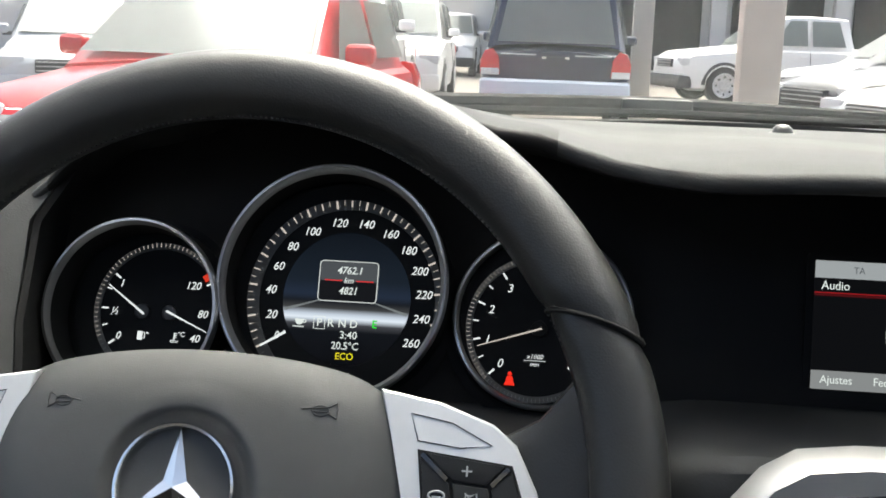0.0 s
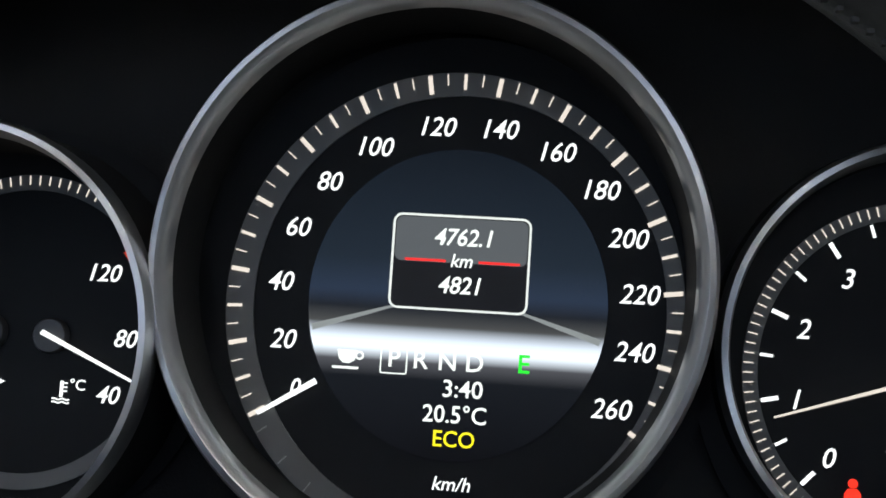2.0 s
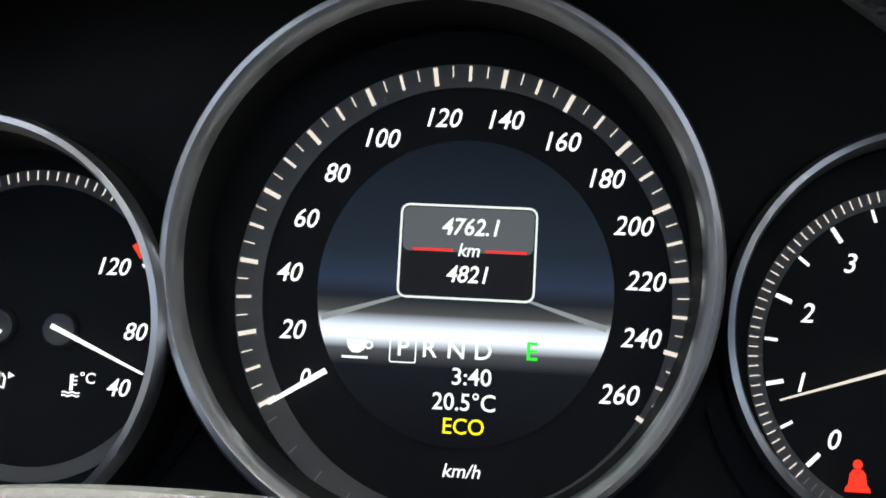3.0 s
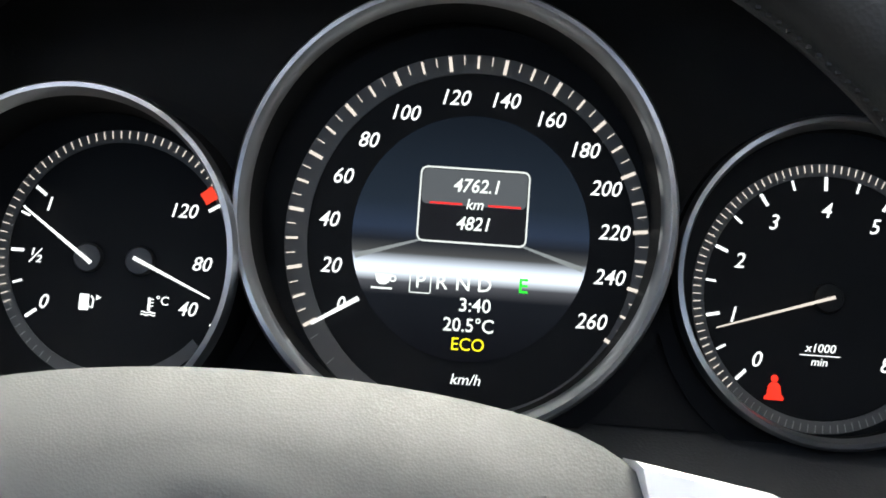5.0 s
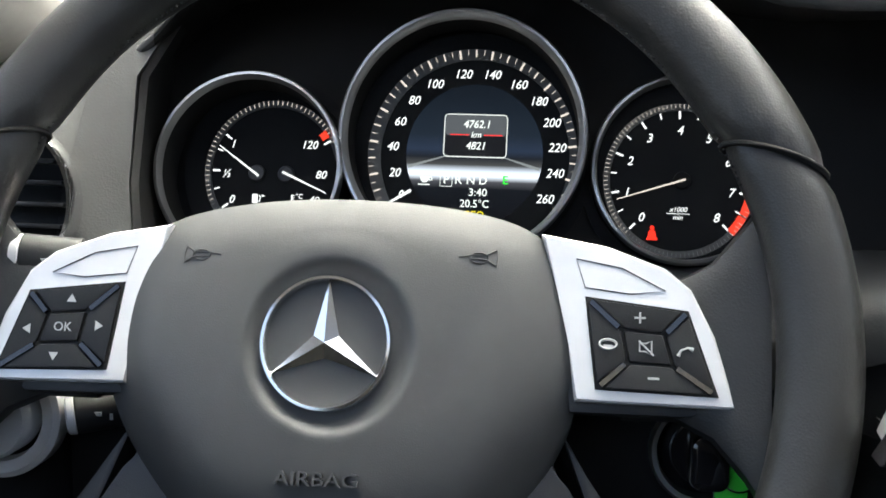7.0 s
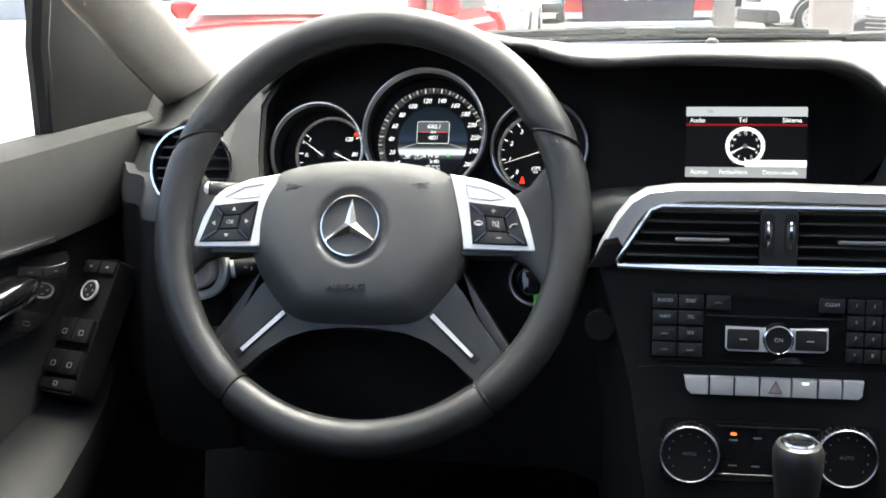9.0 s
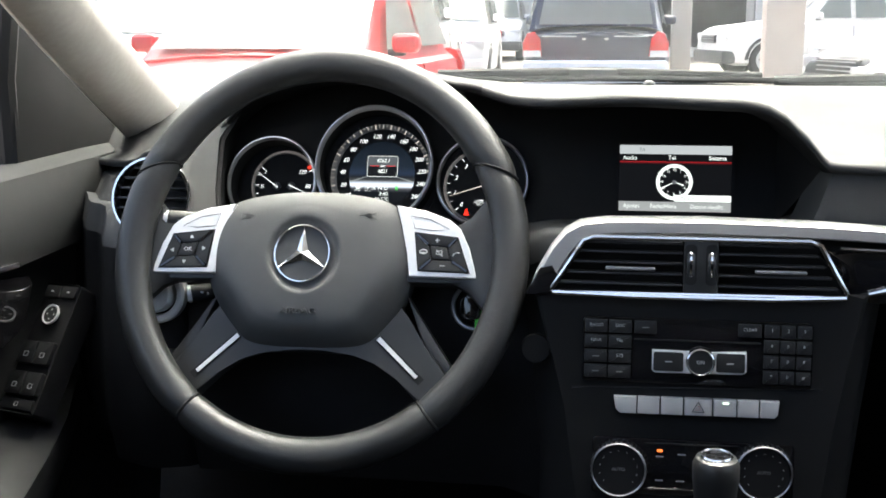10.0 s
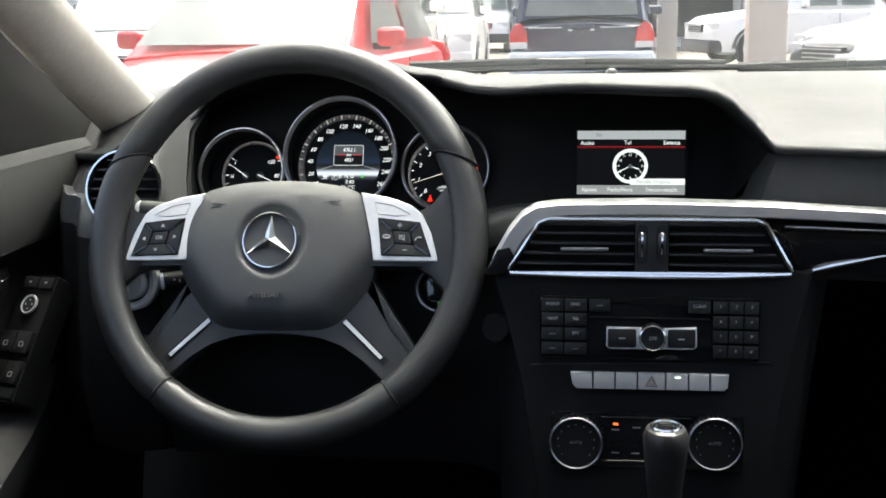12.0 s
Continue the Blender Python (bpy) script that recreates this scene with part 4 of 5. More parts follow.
# ---- steering wheel ----
WM = axes((-0.0104, 0.4403, 0.9492), 24.4) @ pose(0, 0, 0, 0, 0, 0.6) @ Matrix.Scale(0.9816, 4)
wheel = thing("steering_wheel", WM, "black leather three-pod steering wheel with silver key pods and chrome emblem", "steering wheel")
RX, RCX, RCY, RN = 0.1920, 0.0128, 0.0012, 0.0068


def rim_arc(a0, a1, n):
    """A stretch of the leather rim, thicker where the thumbs rest, drawn in at its ends."""
    bm, rings = bmesh.new(), []
    for i in range(n + 1):
        deg = lerp(a0, a1, i / n)
        a = radians(deg)
        grip = math.exp(-((deg - 28) / 13) ** 2) + math.exp(-((deg - 152) / 13) ** 2)
        e = 0.90 if i in (0, n) else 0.985 if i in (1, n - 1) else 1.0
        hw, hd = 0.0180 * e * (1 + 0.05 * grip), 0.0150 * e * (1 + 0.12 * grip)
        # the joints beside the thumbs are cut level, not along the radius
        slant = 4.5 * (math.exp(-((deg - 154.5) / 20) ** 2) - math.exp(-((deg - 25.5) / 20) ** 2) - math.exp(-((deg - 385.5) / 20) ** 2))
        ring = []
        for t in np.linspace(0, 2 * math.pi, 21)[:-1]:
            b = a + radians(slant * math.cos(t))
            r = RX + hw * math.cos(t)
            ring.append(bm.verts.new((RCX + r * math.cos(b), RCY + (RX * 1.037 + hw * math.cos(t)) * math.sin(b), RN + hd * math.sin(t))))
        rings.append(ring)
    for p, q in zip(rings, rings[1:]):
        for k in range(20):
            bm.faces.new((p[k], p[(k + 1) % 20], q[(k + 1) % 20], q[k]))
    bm.faces.new(rings[0][::-1])
    bm.faces.new(rings[-1])
    return bm


for a0, a1 in ((25.8, 154.2), (154.8, 231.6), (232.2, 307.8), (308.4, 385.2)):
    part("rim_section", rim_arc(a0, a1, max(14, int((a1 - a0) / 2.2))), LEATHER, wheel)
for a in (25.5, 154.5, 231.9, 308.1):
    part("rim_joint", rim_arc(a - 0.45, a + 0.45, 4), SEAM, wheel)
bm = bmesh.new()
for deg in np.arange(234, 307, 0.9):
    a = radians(deg)
    c = Vector((RCX + (RX - 0.0176) * math.cos(a), RCY + (RX - 0.0176) * 1.037 * math.sin(a), RN + 0.002))
    box(c.x, c.y, c.z, 0.0011, 0.0008, 0.0012, bm=bm)
for deg in np.arange(24, 157, 0.9):
    a = radians(deg)
    c = Vector((RCX + (RX - 0.0176) * math.cos(a), RCY + (RX - 0.0176) * 1.037 * math.sin(a), RN + 0.002))
    box(c.x, c.y, c.z, 0.0011, 0.0008, 0.0012, bm=bm)
tagged(part("stitching", bm, THREAD, wheel), kind="stuff")

HUB_OUT = [(0.0, 0.0650), (-0.045, 0.0610), (-0.077, 0.0500), (-0.093, 0.0250), (-0.098, -0.005), (-0.092, -0.035), (-0.072, -0.068), (-0.050, -0.0865), (0.003, -0.0900), (0.056, -0.0865), (0.078, -0.0670), (0.097, -0.034), (0.1035, 0.0), (0.0985, 0.028), (0.083, 0.051), (0.050, 0.0615)]


HUB_OUT = [(x * 1.06, y * 1.035) for x, y in HUB_OUT]


def hub_height(x, y, f):
    k = min(max((f - 0.74) / 0.26, 0), 1)
    n = 0.0085 - 0.007 * f ** 4.0 - 0.9 * y * y - table(y, [(-0.06, 0.020), (0.0, 0.010), (0.05, 0.004)]) * k ** 1.6
    r = math.hypot(x, y / 1.03)
    t = min(max((0.0385 - r) / 0.009, 0), 1)
    return n - 0.0065 * t * t * (3 - 2 * t)


def hub():
    out = smooth_closed(HUB_OUT, 6)
    bm, rings = bmesh.new(), []
    inner = [Vector((x, y)).normalized() * 0.044 for x, y in out]
    for r in (0.004, 0.010, 0.016, 0.022, 0.027, 0.029, 0.031, 0.033, 0.035, 0.037, 0.039, 0.041, 0.044):
        rings.append([bm.verts.new((p.x * r / 0.044, p.y * r / 0.044 * 1.03, hub_height(p.x * r / 0.044, p.y * r / 0.044 * 1.03, r / 0.09))) for p in inner])
    for f in (0.15, 0.3, 0.45, 0.6, 0.72, 0.82, 0.9, 0.96, 1.0):
        ring = []
        for p, (x, y) in zip(inner, out):
            q = Vector((p.x, p.y * 1.03)).lerp(Vector((x, y)), f)
            ring.append(bm.verts.new((q.x, q.y, hub_height(q.x, q.y, lerp(0.044 / math.hypot(x, y), 1, f)))))
        rings.append(ring)
    rings.append([bm.verts.new((x * 1.004, y * 1.004, -0.022)) for x, y in out])
    rings.append([bm.verts.new((x * 0.99, y * 0.99, -0.04)) for x, y in out])
    c = bm.verts.new((0, 0, hub_height(0, 0, 0)))
    n = len(out)
    for i in range(n):
        bm.faces.new((c, rings[0][i], rings[0][(i + 1) % n]))
        for p, q in zip(rings, rings[1:]):
            bm.faces.new((p[i], q[i], q[(i + 1) % n], p[(i + 1) % n]))
    return bm


HUB_CURVE = smooth_closed(HUB_OUT, 6)


def hub_z(x, y):
    """Height of the cover's skin at a point."""
    d = Vector((x, y)).normalized()
    q = max(HUB_CURVE, key=lambda p: Vector(p).normalized().dot(d))
    return hub_height(x, y, math.hypot(x, y) / math.hypot(*q))


cover = part("airbag_cover", hub(), HUB, wheel, "grained dark grey airbag cover")
cover.location.x = -0.002
lettering("airbag_text", "AIRBAG", 0.0085, EMBOSS, cover, -0.002, -0.0575, hub_z(-0.002, -0.0575) + 0.0006, 0, 0.0, sx=1.25, depth=0.0012)

# emblem: a chrome ring with three arms
part("emblem_ring", lathe([(0.0268, -0.003), (0.0270, 0.0022), (0.0263, 0.0038), (0.0252, 0.0040), (0.0242, 0.0026), (0.0240, -0.003)], 64, 1.03), CHROME, wheel, "chrome emblem ring").matrix_basis = Matrix.Translation((-0.004, 0.001, 0.0022)) @ Matrix.Scale(1.085, 4)


def emblem_arm(deg):
    a = radians(deg)
    d, s = Vector((math.cos(a), math.sin(a) * 1.03, 0)), Vector((-math.sin(a), math.cos(a), 0))
    bm = bmesh.new()
    tip = d * 0.0250
    l, r = s * 0.0052 + d * 0.0028, s * -0.0052 + d * 0.0028
    top, back = Vector((0, 0, 0.0034)), -d * 0.0010
    v = [bm.verts.new(p) for p in (tip, l, r, top + Vector((0, 0, 0)), l + Vector((0, 0, -0.003)), r + Vector((0, 0, -0.003)), tip + Vector((0, 0, -0.003)), back)]
    for f in ((0, 1, 3), (0, 3, 2), (1, 7, 3), (2, 3, 7), (0, 6, 4, 1), (0, 2, 5, 6)):
        bm.faces.new([v[i] for i in f])
    return bm


for deg in (90, 210, 330):
    part("emblem_arm", emblem_arm(deg), CHROME, wheel, "faceted chrome emblem arm").matrix_basis = Matrix.Translation((-0.004, 0.001, 0.0036)) @ Matrix.Scale(1.085, 4)


def horn_icon(cx, cy, s):
    """A fine embossed horn outline that follows the curve of the cover."""
    bm = bmesh.new()

    def at(x, y):
        return x, y, hub_z(x, y) + 0.00025
    wire = 0.0003
    tube([at(cx - 0.0090 * s, cy), at(cx - 0.004 * s, cy + 0.0008), at(cx + 0.003 * s, cy + 0.0010), at(cx + 0.0075 * s, cy + 0.0036)], wire, 6, bm)
    tube([at(cx - 0.004 * s, cy - 0.0008), at(cx + 0.003 * s, cy - 0.0010), at(cx + 0.0075 * s, cy - 0.0036)], wire, 6, bm)
    tube([at(cx + 0.0075 * s, cy + 0.0040), at(cx + 0.0081 * s, cy), at(cx + 0.0075 * s, cy - 0.0040)], wire, 6, bm)
    tube([at(cx + 0.0040 * s * math.cos(t), cy - 0.0003 + 0.0024 * math.sin(t)) for t in np.linspace(0, 2 * math.pi, 15)[:-1]], wire, 6, bm, closed=True)
    return bm


part("horn_mark", horn_icon(0.0635, 0.0405, 1), EMBOSS, cover)
part("horn_mark", horn_icon(-0.0600, 0.0385, -1), EMBOSS, cover)


def pod(side):
    """A silver side pod with a flat upper key and a pad of five rubber keys."""
    def mx(pts):
        return [(x if side > 0 else 0.008 - x, y) for x, y in pts][::1 if side > 0 else -1]
    shape = [(0.0860, 0.0530), (0.1150, 0.0480), (0.1400, 0.0390), (0.1510, 0.0300), (0.1610, 0.0100), (0.1700, -0.0205), (0.1020, -0.0195), (0.0990, 0.0050), (0.0930, 0.0300)]
    p = part("key_pod", prism(mx(shape), -0.022, 0.0, 0.0025, 3), SILVER, wheel, "satin silver key pod")
    back = [(0.090, 0.050), (0.140, 0.037), (0.162, 0.012), (0.168, -0.021), (0.150, -0.0245), (0.1, -0.024)]
    part("pod_back", prism(mx(back), -0.030, -0.006, 0.002), SATIN, p)
    part("upper_key", frame_ring_poly(mx([(0.1015, 0.0420), (0.1210, 0.0385), (0.1400, 0.0290), (0.1250, 0.0272), (0.1055, 0.0295)]), 0.0005, 0.0002), SEAM, p)
    q = [(0.1065, 0.0248), (0.1490, 0.0200), (0.1612, -0.0150), (0.1115, -0.0135)]

    def at(s, t):
        a, b = Vector(q[0]).lerp(Vector(q[1]), s), Vector(q[3]).lerp(Vector(q[2]), s)
        return tuple(a.lerp(b, t))
    part("pad_well", prism(mx([at(-0.02, -0.02), at(1.02, -0.02), at(1.02, 1.02), at(-0.02, 1.02)]), -0.002, 0.0006), SEAM, p)
    for sa, ta, sb, tb in ((0.03, 0.03, 0.27, 0.29), (0.97, 0.03, 0.73, 0.29), (0.03, 0.97, 0.27, 0.71), (0.97, 0.97, 0.73, 0.71)):
        (xa, ya), (xb, yb) = mx([at(sa, ta), at(sb, tb)])
        part("key_rib", bar(xa, ya, xb, yb, 0.0021, 0.0, 0.0026), GLOSS, p)
    cells = {"top": [(0.05, 0.0), (0.95, 0.0), (0.68, 0.30), (0.32, 0.30)], "bottom": [(0.32, 0.70), (0.68, 0.70), (0.95, 1.0), (0.05, 1.0)], "near": [(0.0, 0.05), (0.29, 0.33), (0.29, 0.67), (0.0, 0.95)], "far": [(0.71, 0.33), (1.0, 0.05), (1.0, 0.95), (0.71, 0.67)], "mid": [(0.31, 0.32), (0.69, 0.32), (0.69, 0.68), (0.31, 0.68)]}
    for k, c in cells.items():
        pts = [at(*st) for st in c]
        cc = at(sum(s for s, _ in c) / 4, sum(t for _, t in c) / 4)
        pts = [tuple(Vector(cc).lerp(Vector(v), 0.96)) for v in pts]
        key = part("rubber_key", prism(mx(pts), 0.0, 0.0020, 0.0007), KEY, p)
        (cx, cy), = mx([cc])
        z0, z1 = 0.0020, 0.0022
        if side > 0:
            if k == "top":
                bm = bar(cx - 0.0024, cy, cx + 0.0024, cy, 0.0008, z0, z1)
                bar(cx, cy - 0.0024, cx, cy + 0.0024, 0.0008, z0, z1 + 0.0001, bm)
            elif k == "bottom":
                bm = bar(cx - 0.0024, cy, cx + 0.0024, cy, 0.0010, z0, z1)
            elif k == "mid":
                bm = tube([(cx - 0.003, cy + 0.002, z1), (cx - 0.003, cy - 0.0015, z1), (cx - 0.0005, cy - 0.0015, z1), (cx + 0.002, cy - 0.003, z1), (cx + 0.002, cy + 0.003, z1), (cx - 0.0005, cy + 0.0018, z1)], 0.0004, 5, closed=True)
                tube([(cx - 0.0034, cy + 0.003, z1), (cx + 0.003, cy - 0.0032, z1)], 0.0004, 5, bm)
            elif k == "near":
                bm = tube([(cx + 0.0036 * math.cos(t), cy + 0.0020 * math.sin(t), z1) for t in np.linspace(0, 2 * math.pi, 17)[:-1]], 0.0006, 5, closed=True)
                bar(cx - 0.002, cy - 0.001, cx + 0.002, cy - 0.001, 0.0016, z0, z1, bm)
            else:
                bm = tube([(cx - 0.0032, cy - 0.0018, z1), (cx - 0.002, cy + 0.0006, z1), (cx + 0.0008, cy + 0.0018, z1), (cx + 0.0032, cy + 0.001, z1)], [0.0009, 0.0005, 0.0005, 0.0009], 6)
        else:
            if k == "mid":
                lettering("key_text", "OK", 0.0058, PRINT, key, cx, cy, z0)
                continue
            dirs = {"top": (0, 1), "bottom": (0, -1), "near": (1, 0), "far": (-1, 0)}[k]
            dx, dy = dirs
            bm = prism([(cx + dx * 0.0022, cy + dy * 0.0022), (cx - dx * 0.0014 - dy * 0.0022, cy - dy * 0.0014 + dx * 0.0022), (cx - dx * 0.0014 + dy * 0.0022, cy - dy * 0.0014 - dx * 0.0022)], z0, z1)
        part("key_symbol", bm, PRINT, key)
    return p


def frame_ring_poly(pts, w, z):
    return tube([(x, y, z) for x, y in pts], w / 2 * 1.2, 5, closed=True)


pod(1).location = (0.002, 0, 0)
pod(-1)


def side_arm(side):
    """Leather-like arm that carries a pod out to the rim."""
    def X(x):
        return x if side > 0 else 0.0125 - x
    rows = []
    for s, yt, yb, zf, zb in ((0.125, 0.036, -0.026, -0.008, -0.030), (0.148, 0.036, -0.026, -0.006, -0.028), (0.163, 0.044, -0.034, -0.003, -0.022), (0.176, 0.060, -0.050, 0.002, -0.018), (0.186, 0.074, -0.066, 0.002, -0.012)):
        ring = []
        for t in np.linspace(0, 2 * math.pi, 17)[:-1]:
            c, sn = math.cos(t), math.sin(t)
            ring.append((X(s), (yt + yb) / 2 + (yt - yb) / 2 * math.copysign(abs(sn) ** 0.6, sn), (zf + zb) / 2 + (zf - zb) / 2 * math.copysign(abs(c) ** 0.6, c)))
        rows.append(ring)
    return part("side_arm", sheet(rows, closed=True), LEATHER, wheel)


side_arm(1)
side_arm(-1)


def lower_spoke(side):
    def mx(pts):
        return [(x if side > 0 else 0.004 - x, y) for x, y in pts]
    pts = [(0.0935, -0.040), (0.1000, -0.058), (0.1210, -0.0860), (0.1480, -0.1180), (0.1380, -0.1360), (0.1230, -0.1480), (0.0930, -0.1180), (0.0720, -0.1010), (0.0500, -0.0935), (0.0200, -0.0925), (-0.0150, -0.0925), (-0.0150, -0.080), (0.06, -0.075)]
    p = part("lower_spoke", prism(mx(pts), -0.030, -0.012, 0.003, 3), SATIN, wheel, "satin dark grey lower spoke")
    inner = [(0.0980, -0.030), (0.1100, -0.050), (0.1500, -0.1080), (0.1480, -0.1180), (0.1190, -0.0850)]
    part("spoke_flank", prism(mx(inner), -0.045, -0.0155, 0.002), SATIN, p)
    (xa, ya), (xb, yb) = mx([(0.0740, -0.0790), (0.1140, -0.1165)])
    part("spoke_slot", bar(xa, ya, xb + (xb - xa) * 0.12, yb + (yb - ya) * 0.12, 0.0078, -0.013, -0.0114), SEAM, p)
    part("spoke_inlay", bar(xa, ya, xb, yb, 0.0046, -0.0125, -0.0102, w2=0.0036), SILVER, p, "silver inlay bar")
    p.location.z = -0.0080 - 0.0002 * (side < 0)
    return p


lower_spoke(1)
lower_spoke(-1)
bm = lathe([(0.030, 0.0), (0.036, -0.03), (0.042, -0.10)], 28)
part("column_shroud", bm, SOFT_DARK, wheel).location = (0, -0.012, -0.03)


# ---- stalks, light switch, ignition, round vent on the driver's side ----
def stalk(name, p0, p1, p2, label, size=1.0):
    """A lever with a plain arm, a fixed printed sleeve, a rotating knob and a silver end cap."""
    s = thing(name, Matrix.Identity(4), label, "stalk")
    p0, p1, p2 = Vector(p0), Vector(p1), Vector(p2)
    d = (p2 - p1).normalized()
    part("lever", tube([p0, p1, p2 - d * 0.034 * size], [0.0070 * size, 0.0078 * size, 0.0088 * size], 16, flat=0.9), KEY, s)
    part("sleeve", tube([p2 - d * 0.048 * size, p2 - d * 0.047 * size, p2 - d * 0.0335 * size, p2 - d * 0.033 * size], [0.0085 * size, 0.0094 * size, 0.0100 * size, 0.0090 * size], 20, flat=0.9), SATIN, s)
    knob = part("knob", tube([p2 - d * 0.0325 * size, p2 - d * 0.0318 * size, p2 - d * 0.006 * size, p2 - d * 0.0052 * size], [0.0098 * size, 0.0108 * size, 0.0114 * size, 0.0104 * size], 20, flat=0.95), KEY, s, "black ribbed rotating knob")
    part("tip", tube([p2 - d * 0.0052 * size, p2 - d * 0.0046 * size, p2 - d * 0.001 * size, p2], [0.0104 * size, 0.0113 * size, 0.0110 * size, 0.0095 * size], 20, flat=0.95), SILVER, s, "silver end cap")
    c = p2 - d * 0.020 * size + Vector((0, -0.0112 * size, 0.002))
    part("wiper_mark", box(c.x, c.y, c.z, 0.007 * size, 0.0006, 0.0022 * size), PRINT, knob)
    part("wiper_mark", box(c.x + 0.009 * size, c.y, c.z - 0.001, 0.0016 * size, 0.0006, 0.0035 * size), PRINT, knob)
    c = p2 - d * 0.041 * size + Vector((0, -0.0096 * size, 0.002))
    part("sleeve_mark", box(c.x, c.y, c.z, 0.0028 * size, 0.0006, 0.0016 * size), PRINT, s)
    return s


stalk("indicator_stalk", (-0.04, 0.51, 0.955), (-0.10, 0.482, 0.970), (-0.1670, 0.466, 0.9765), "black indicator stalk with silver collar behind the steering wheel")
stalk("cruise_stalk", (-0.04, 0.52, 0.915), (-0.09, 0.485, 0.905), (-0.144, 0.462, 0.9005), "short black stalk low behind the steering wheel", 0.85)


def round_vent():
    v = thing("side_air_vent", axes((-0.193, 0.502, 0.993), 14), "round black slatted air vent with a chrome ring", "air vent")
    part("chrome_ring", lathe([(0.0430, -0.008), (0.0435, 0.003), (0.0425, 0.0055), (0.0405, 0.0055), (0.0390, 0.001), (0.0390, -0.012)], 64), CHROME, v, "chrome ring")
    part("cavity", lathe([(0.0, -0.022), (0.0385, -0.020), (0.0392, -0.002)], 48), SEAM, v)
    for k in range(-3, 4):
        y = k * 0.0105
        hw = math.sqrt(max(0.0385 ** 2 - y * y, 0)) - 0.001
        part("slat", box(0, y, -0.005, 2 * hw, 0.0022, 0.013, 0.0008), SLAT, v)
    part("slat_tab", prism(rounded(-0.010, -0.002, 0.010, 0.002, 0.001), 0.0, 0.004, 0.001), SILVER, v)
    return v


round_vent()


def light_switch():
    s = thing("light_switch", axes((-0.177, 0.463, 0.900), 8) @ Matrix.Scale(0.9, 4), "rotary light switch with silver ring and ribbed knob", "switch")
    part("bezel", lathe([(0.034, -0.01), (0.034, 0.003), (0.031, 0.005), (0.025, 0.004), (0.024, -0.004)], 56), SILVER, s)
    part("knob", lathe([(0.0215, -0.004), (0.0215, 0.012), (0.0195, 0.015), (0.0, 0.0155)], 40), SILVER, s)
    part("grip", box(0, 0, 0.018, 0.010, 0.040, 0.010, 0.002), SILVER, s)
    for k in range(-1, 2):
        part("mark", bar(0.027 * math.cos(1.57 + k * 0.5) - 0.001, 0.027 * math.sin(1.57 + k * 0.5), 0.027 * math.cos(1.57 + k * 0.5) + 0.001, 0.027 * math.sin(1.57 + k * 0.5), 0.0018, 0.0038, 0.0042), SEAM, s)
    return s


light_switch()


release = part("brake_release", prism(rounded(-0.022, -0.009, 0.022, 0.009, 0.004), -0.01, 0.004, 0.0015), KEY, dash, "black parking brake release")
release.matrix_basis = axes((-0.178, 0.472, 0.829), 6)
lettering("brake_mark", "(P)", 0.0085, PRINT_DIM, release, 0, 0, 0.0042)


def ignition():
    m = axes((0.152, 0.476, 0.8945), 12) @ Matrix.Scale(0.87, 4)
    g = thing("ignition_switch", m, "round chrome-ringed ignition switch", "ignition")
    part("ring", lathe([(0.0285, -0.012), (0.0285, 0.003), (0.0270, 0.005), (0.0245, 0.004), (0.0235, -0.006)], 56), BEZEL, g, "chrome ring")
    part("barrel", lathe([(0.0, 0.006), (0.017, 0.006), (0.0215, 0.001), (0.0235, -0.006)], 40), GLOSS, g)
    k = thing("car_key", m, "black car key in the ignition with a bright green plastic tag", "key")
    part("key_body", prism(rounded(-0.010, -0.014, 0.010, 0.014, 0.006), 0.006, 0.034, 0.004), GLOSS, k)
    part("key_ring", tube([(0.014 + 0.009 * math.cos(t), -0.004 + 0.009 * math.sin(t), 0.032) for t in np.linspace(0, 2 * math.pi, 25)[:-1]], 0.0008, 6, closed=True), CHROME, k)
    part("tag", prism([(0.012, -0.010), (0.022, -0.006), (0.029, -0.016), (0.026, -0.062), (0.020, -0.075), (0.011, -0.070), (0.010, -0.022)], 0.026, 0.030, 0.001), GREEN_TAG, k, "bright green plastic tag").location = (-0.008, 0.032, 0)
    part("tag_fold", prism([(0.012, -0.010), (0.022, -0.006), (0.027, -0.022), (0.014, -0.027)], 0.030, 0.033, 0.001), GREEN_TAG, k).location = (-0.008, 0.032, 0)


ignition()


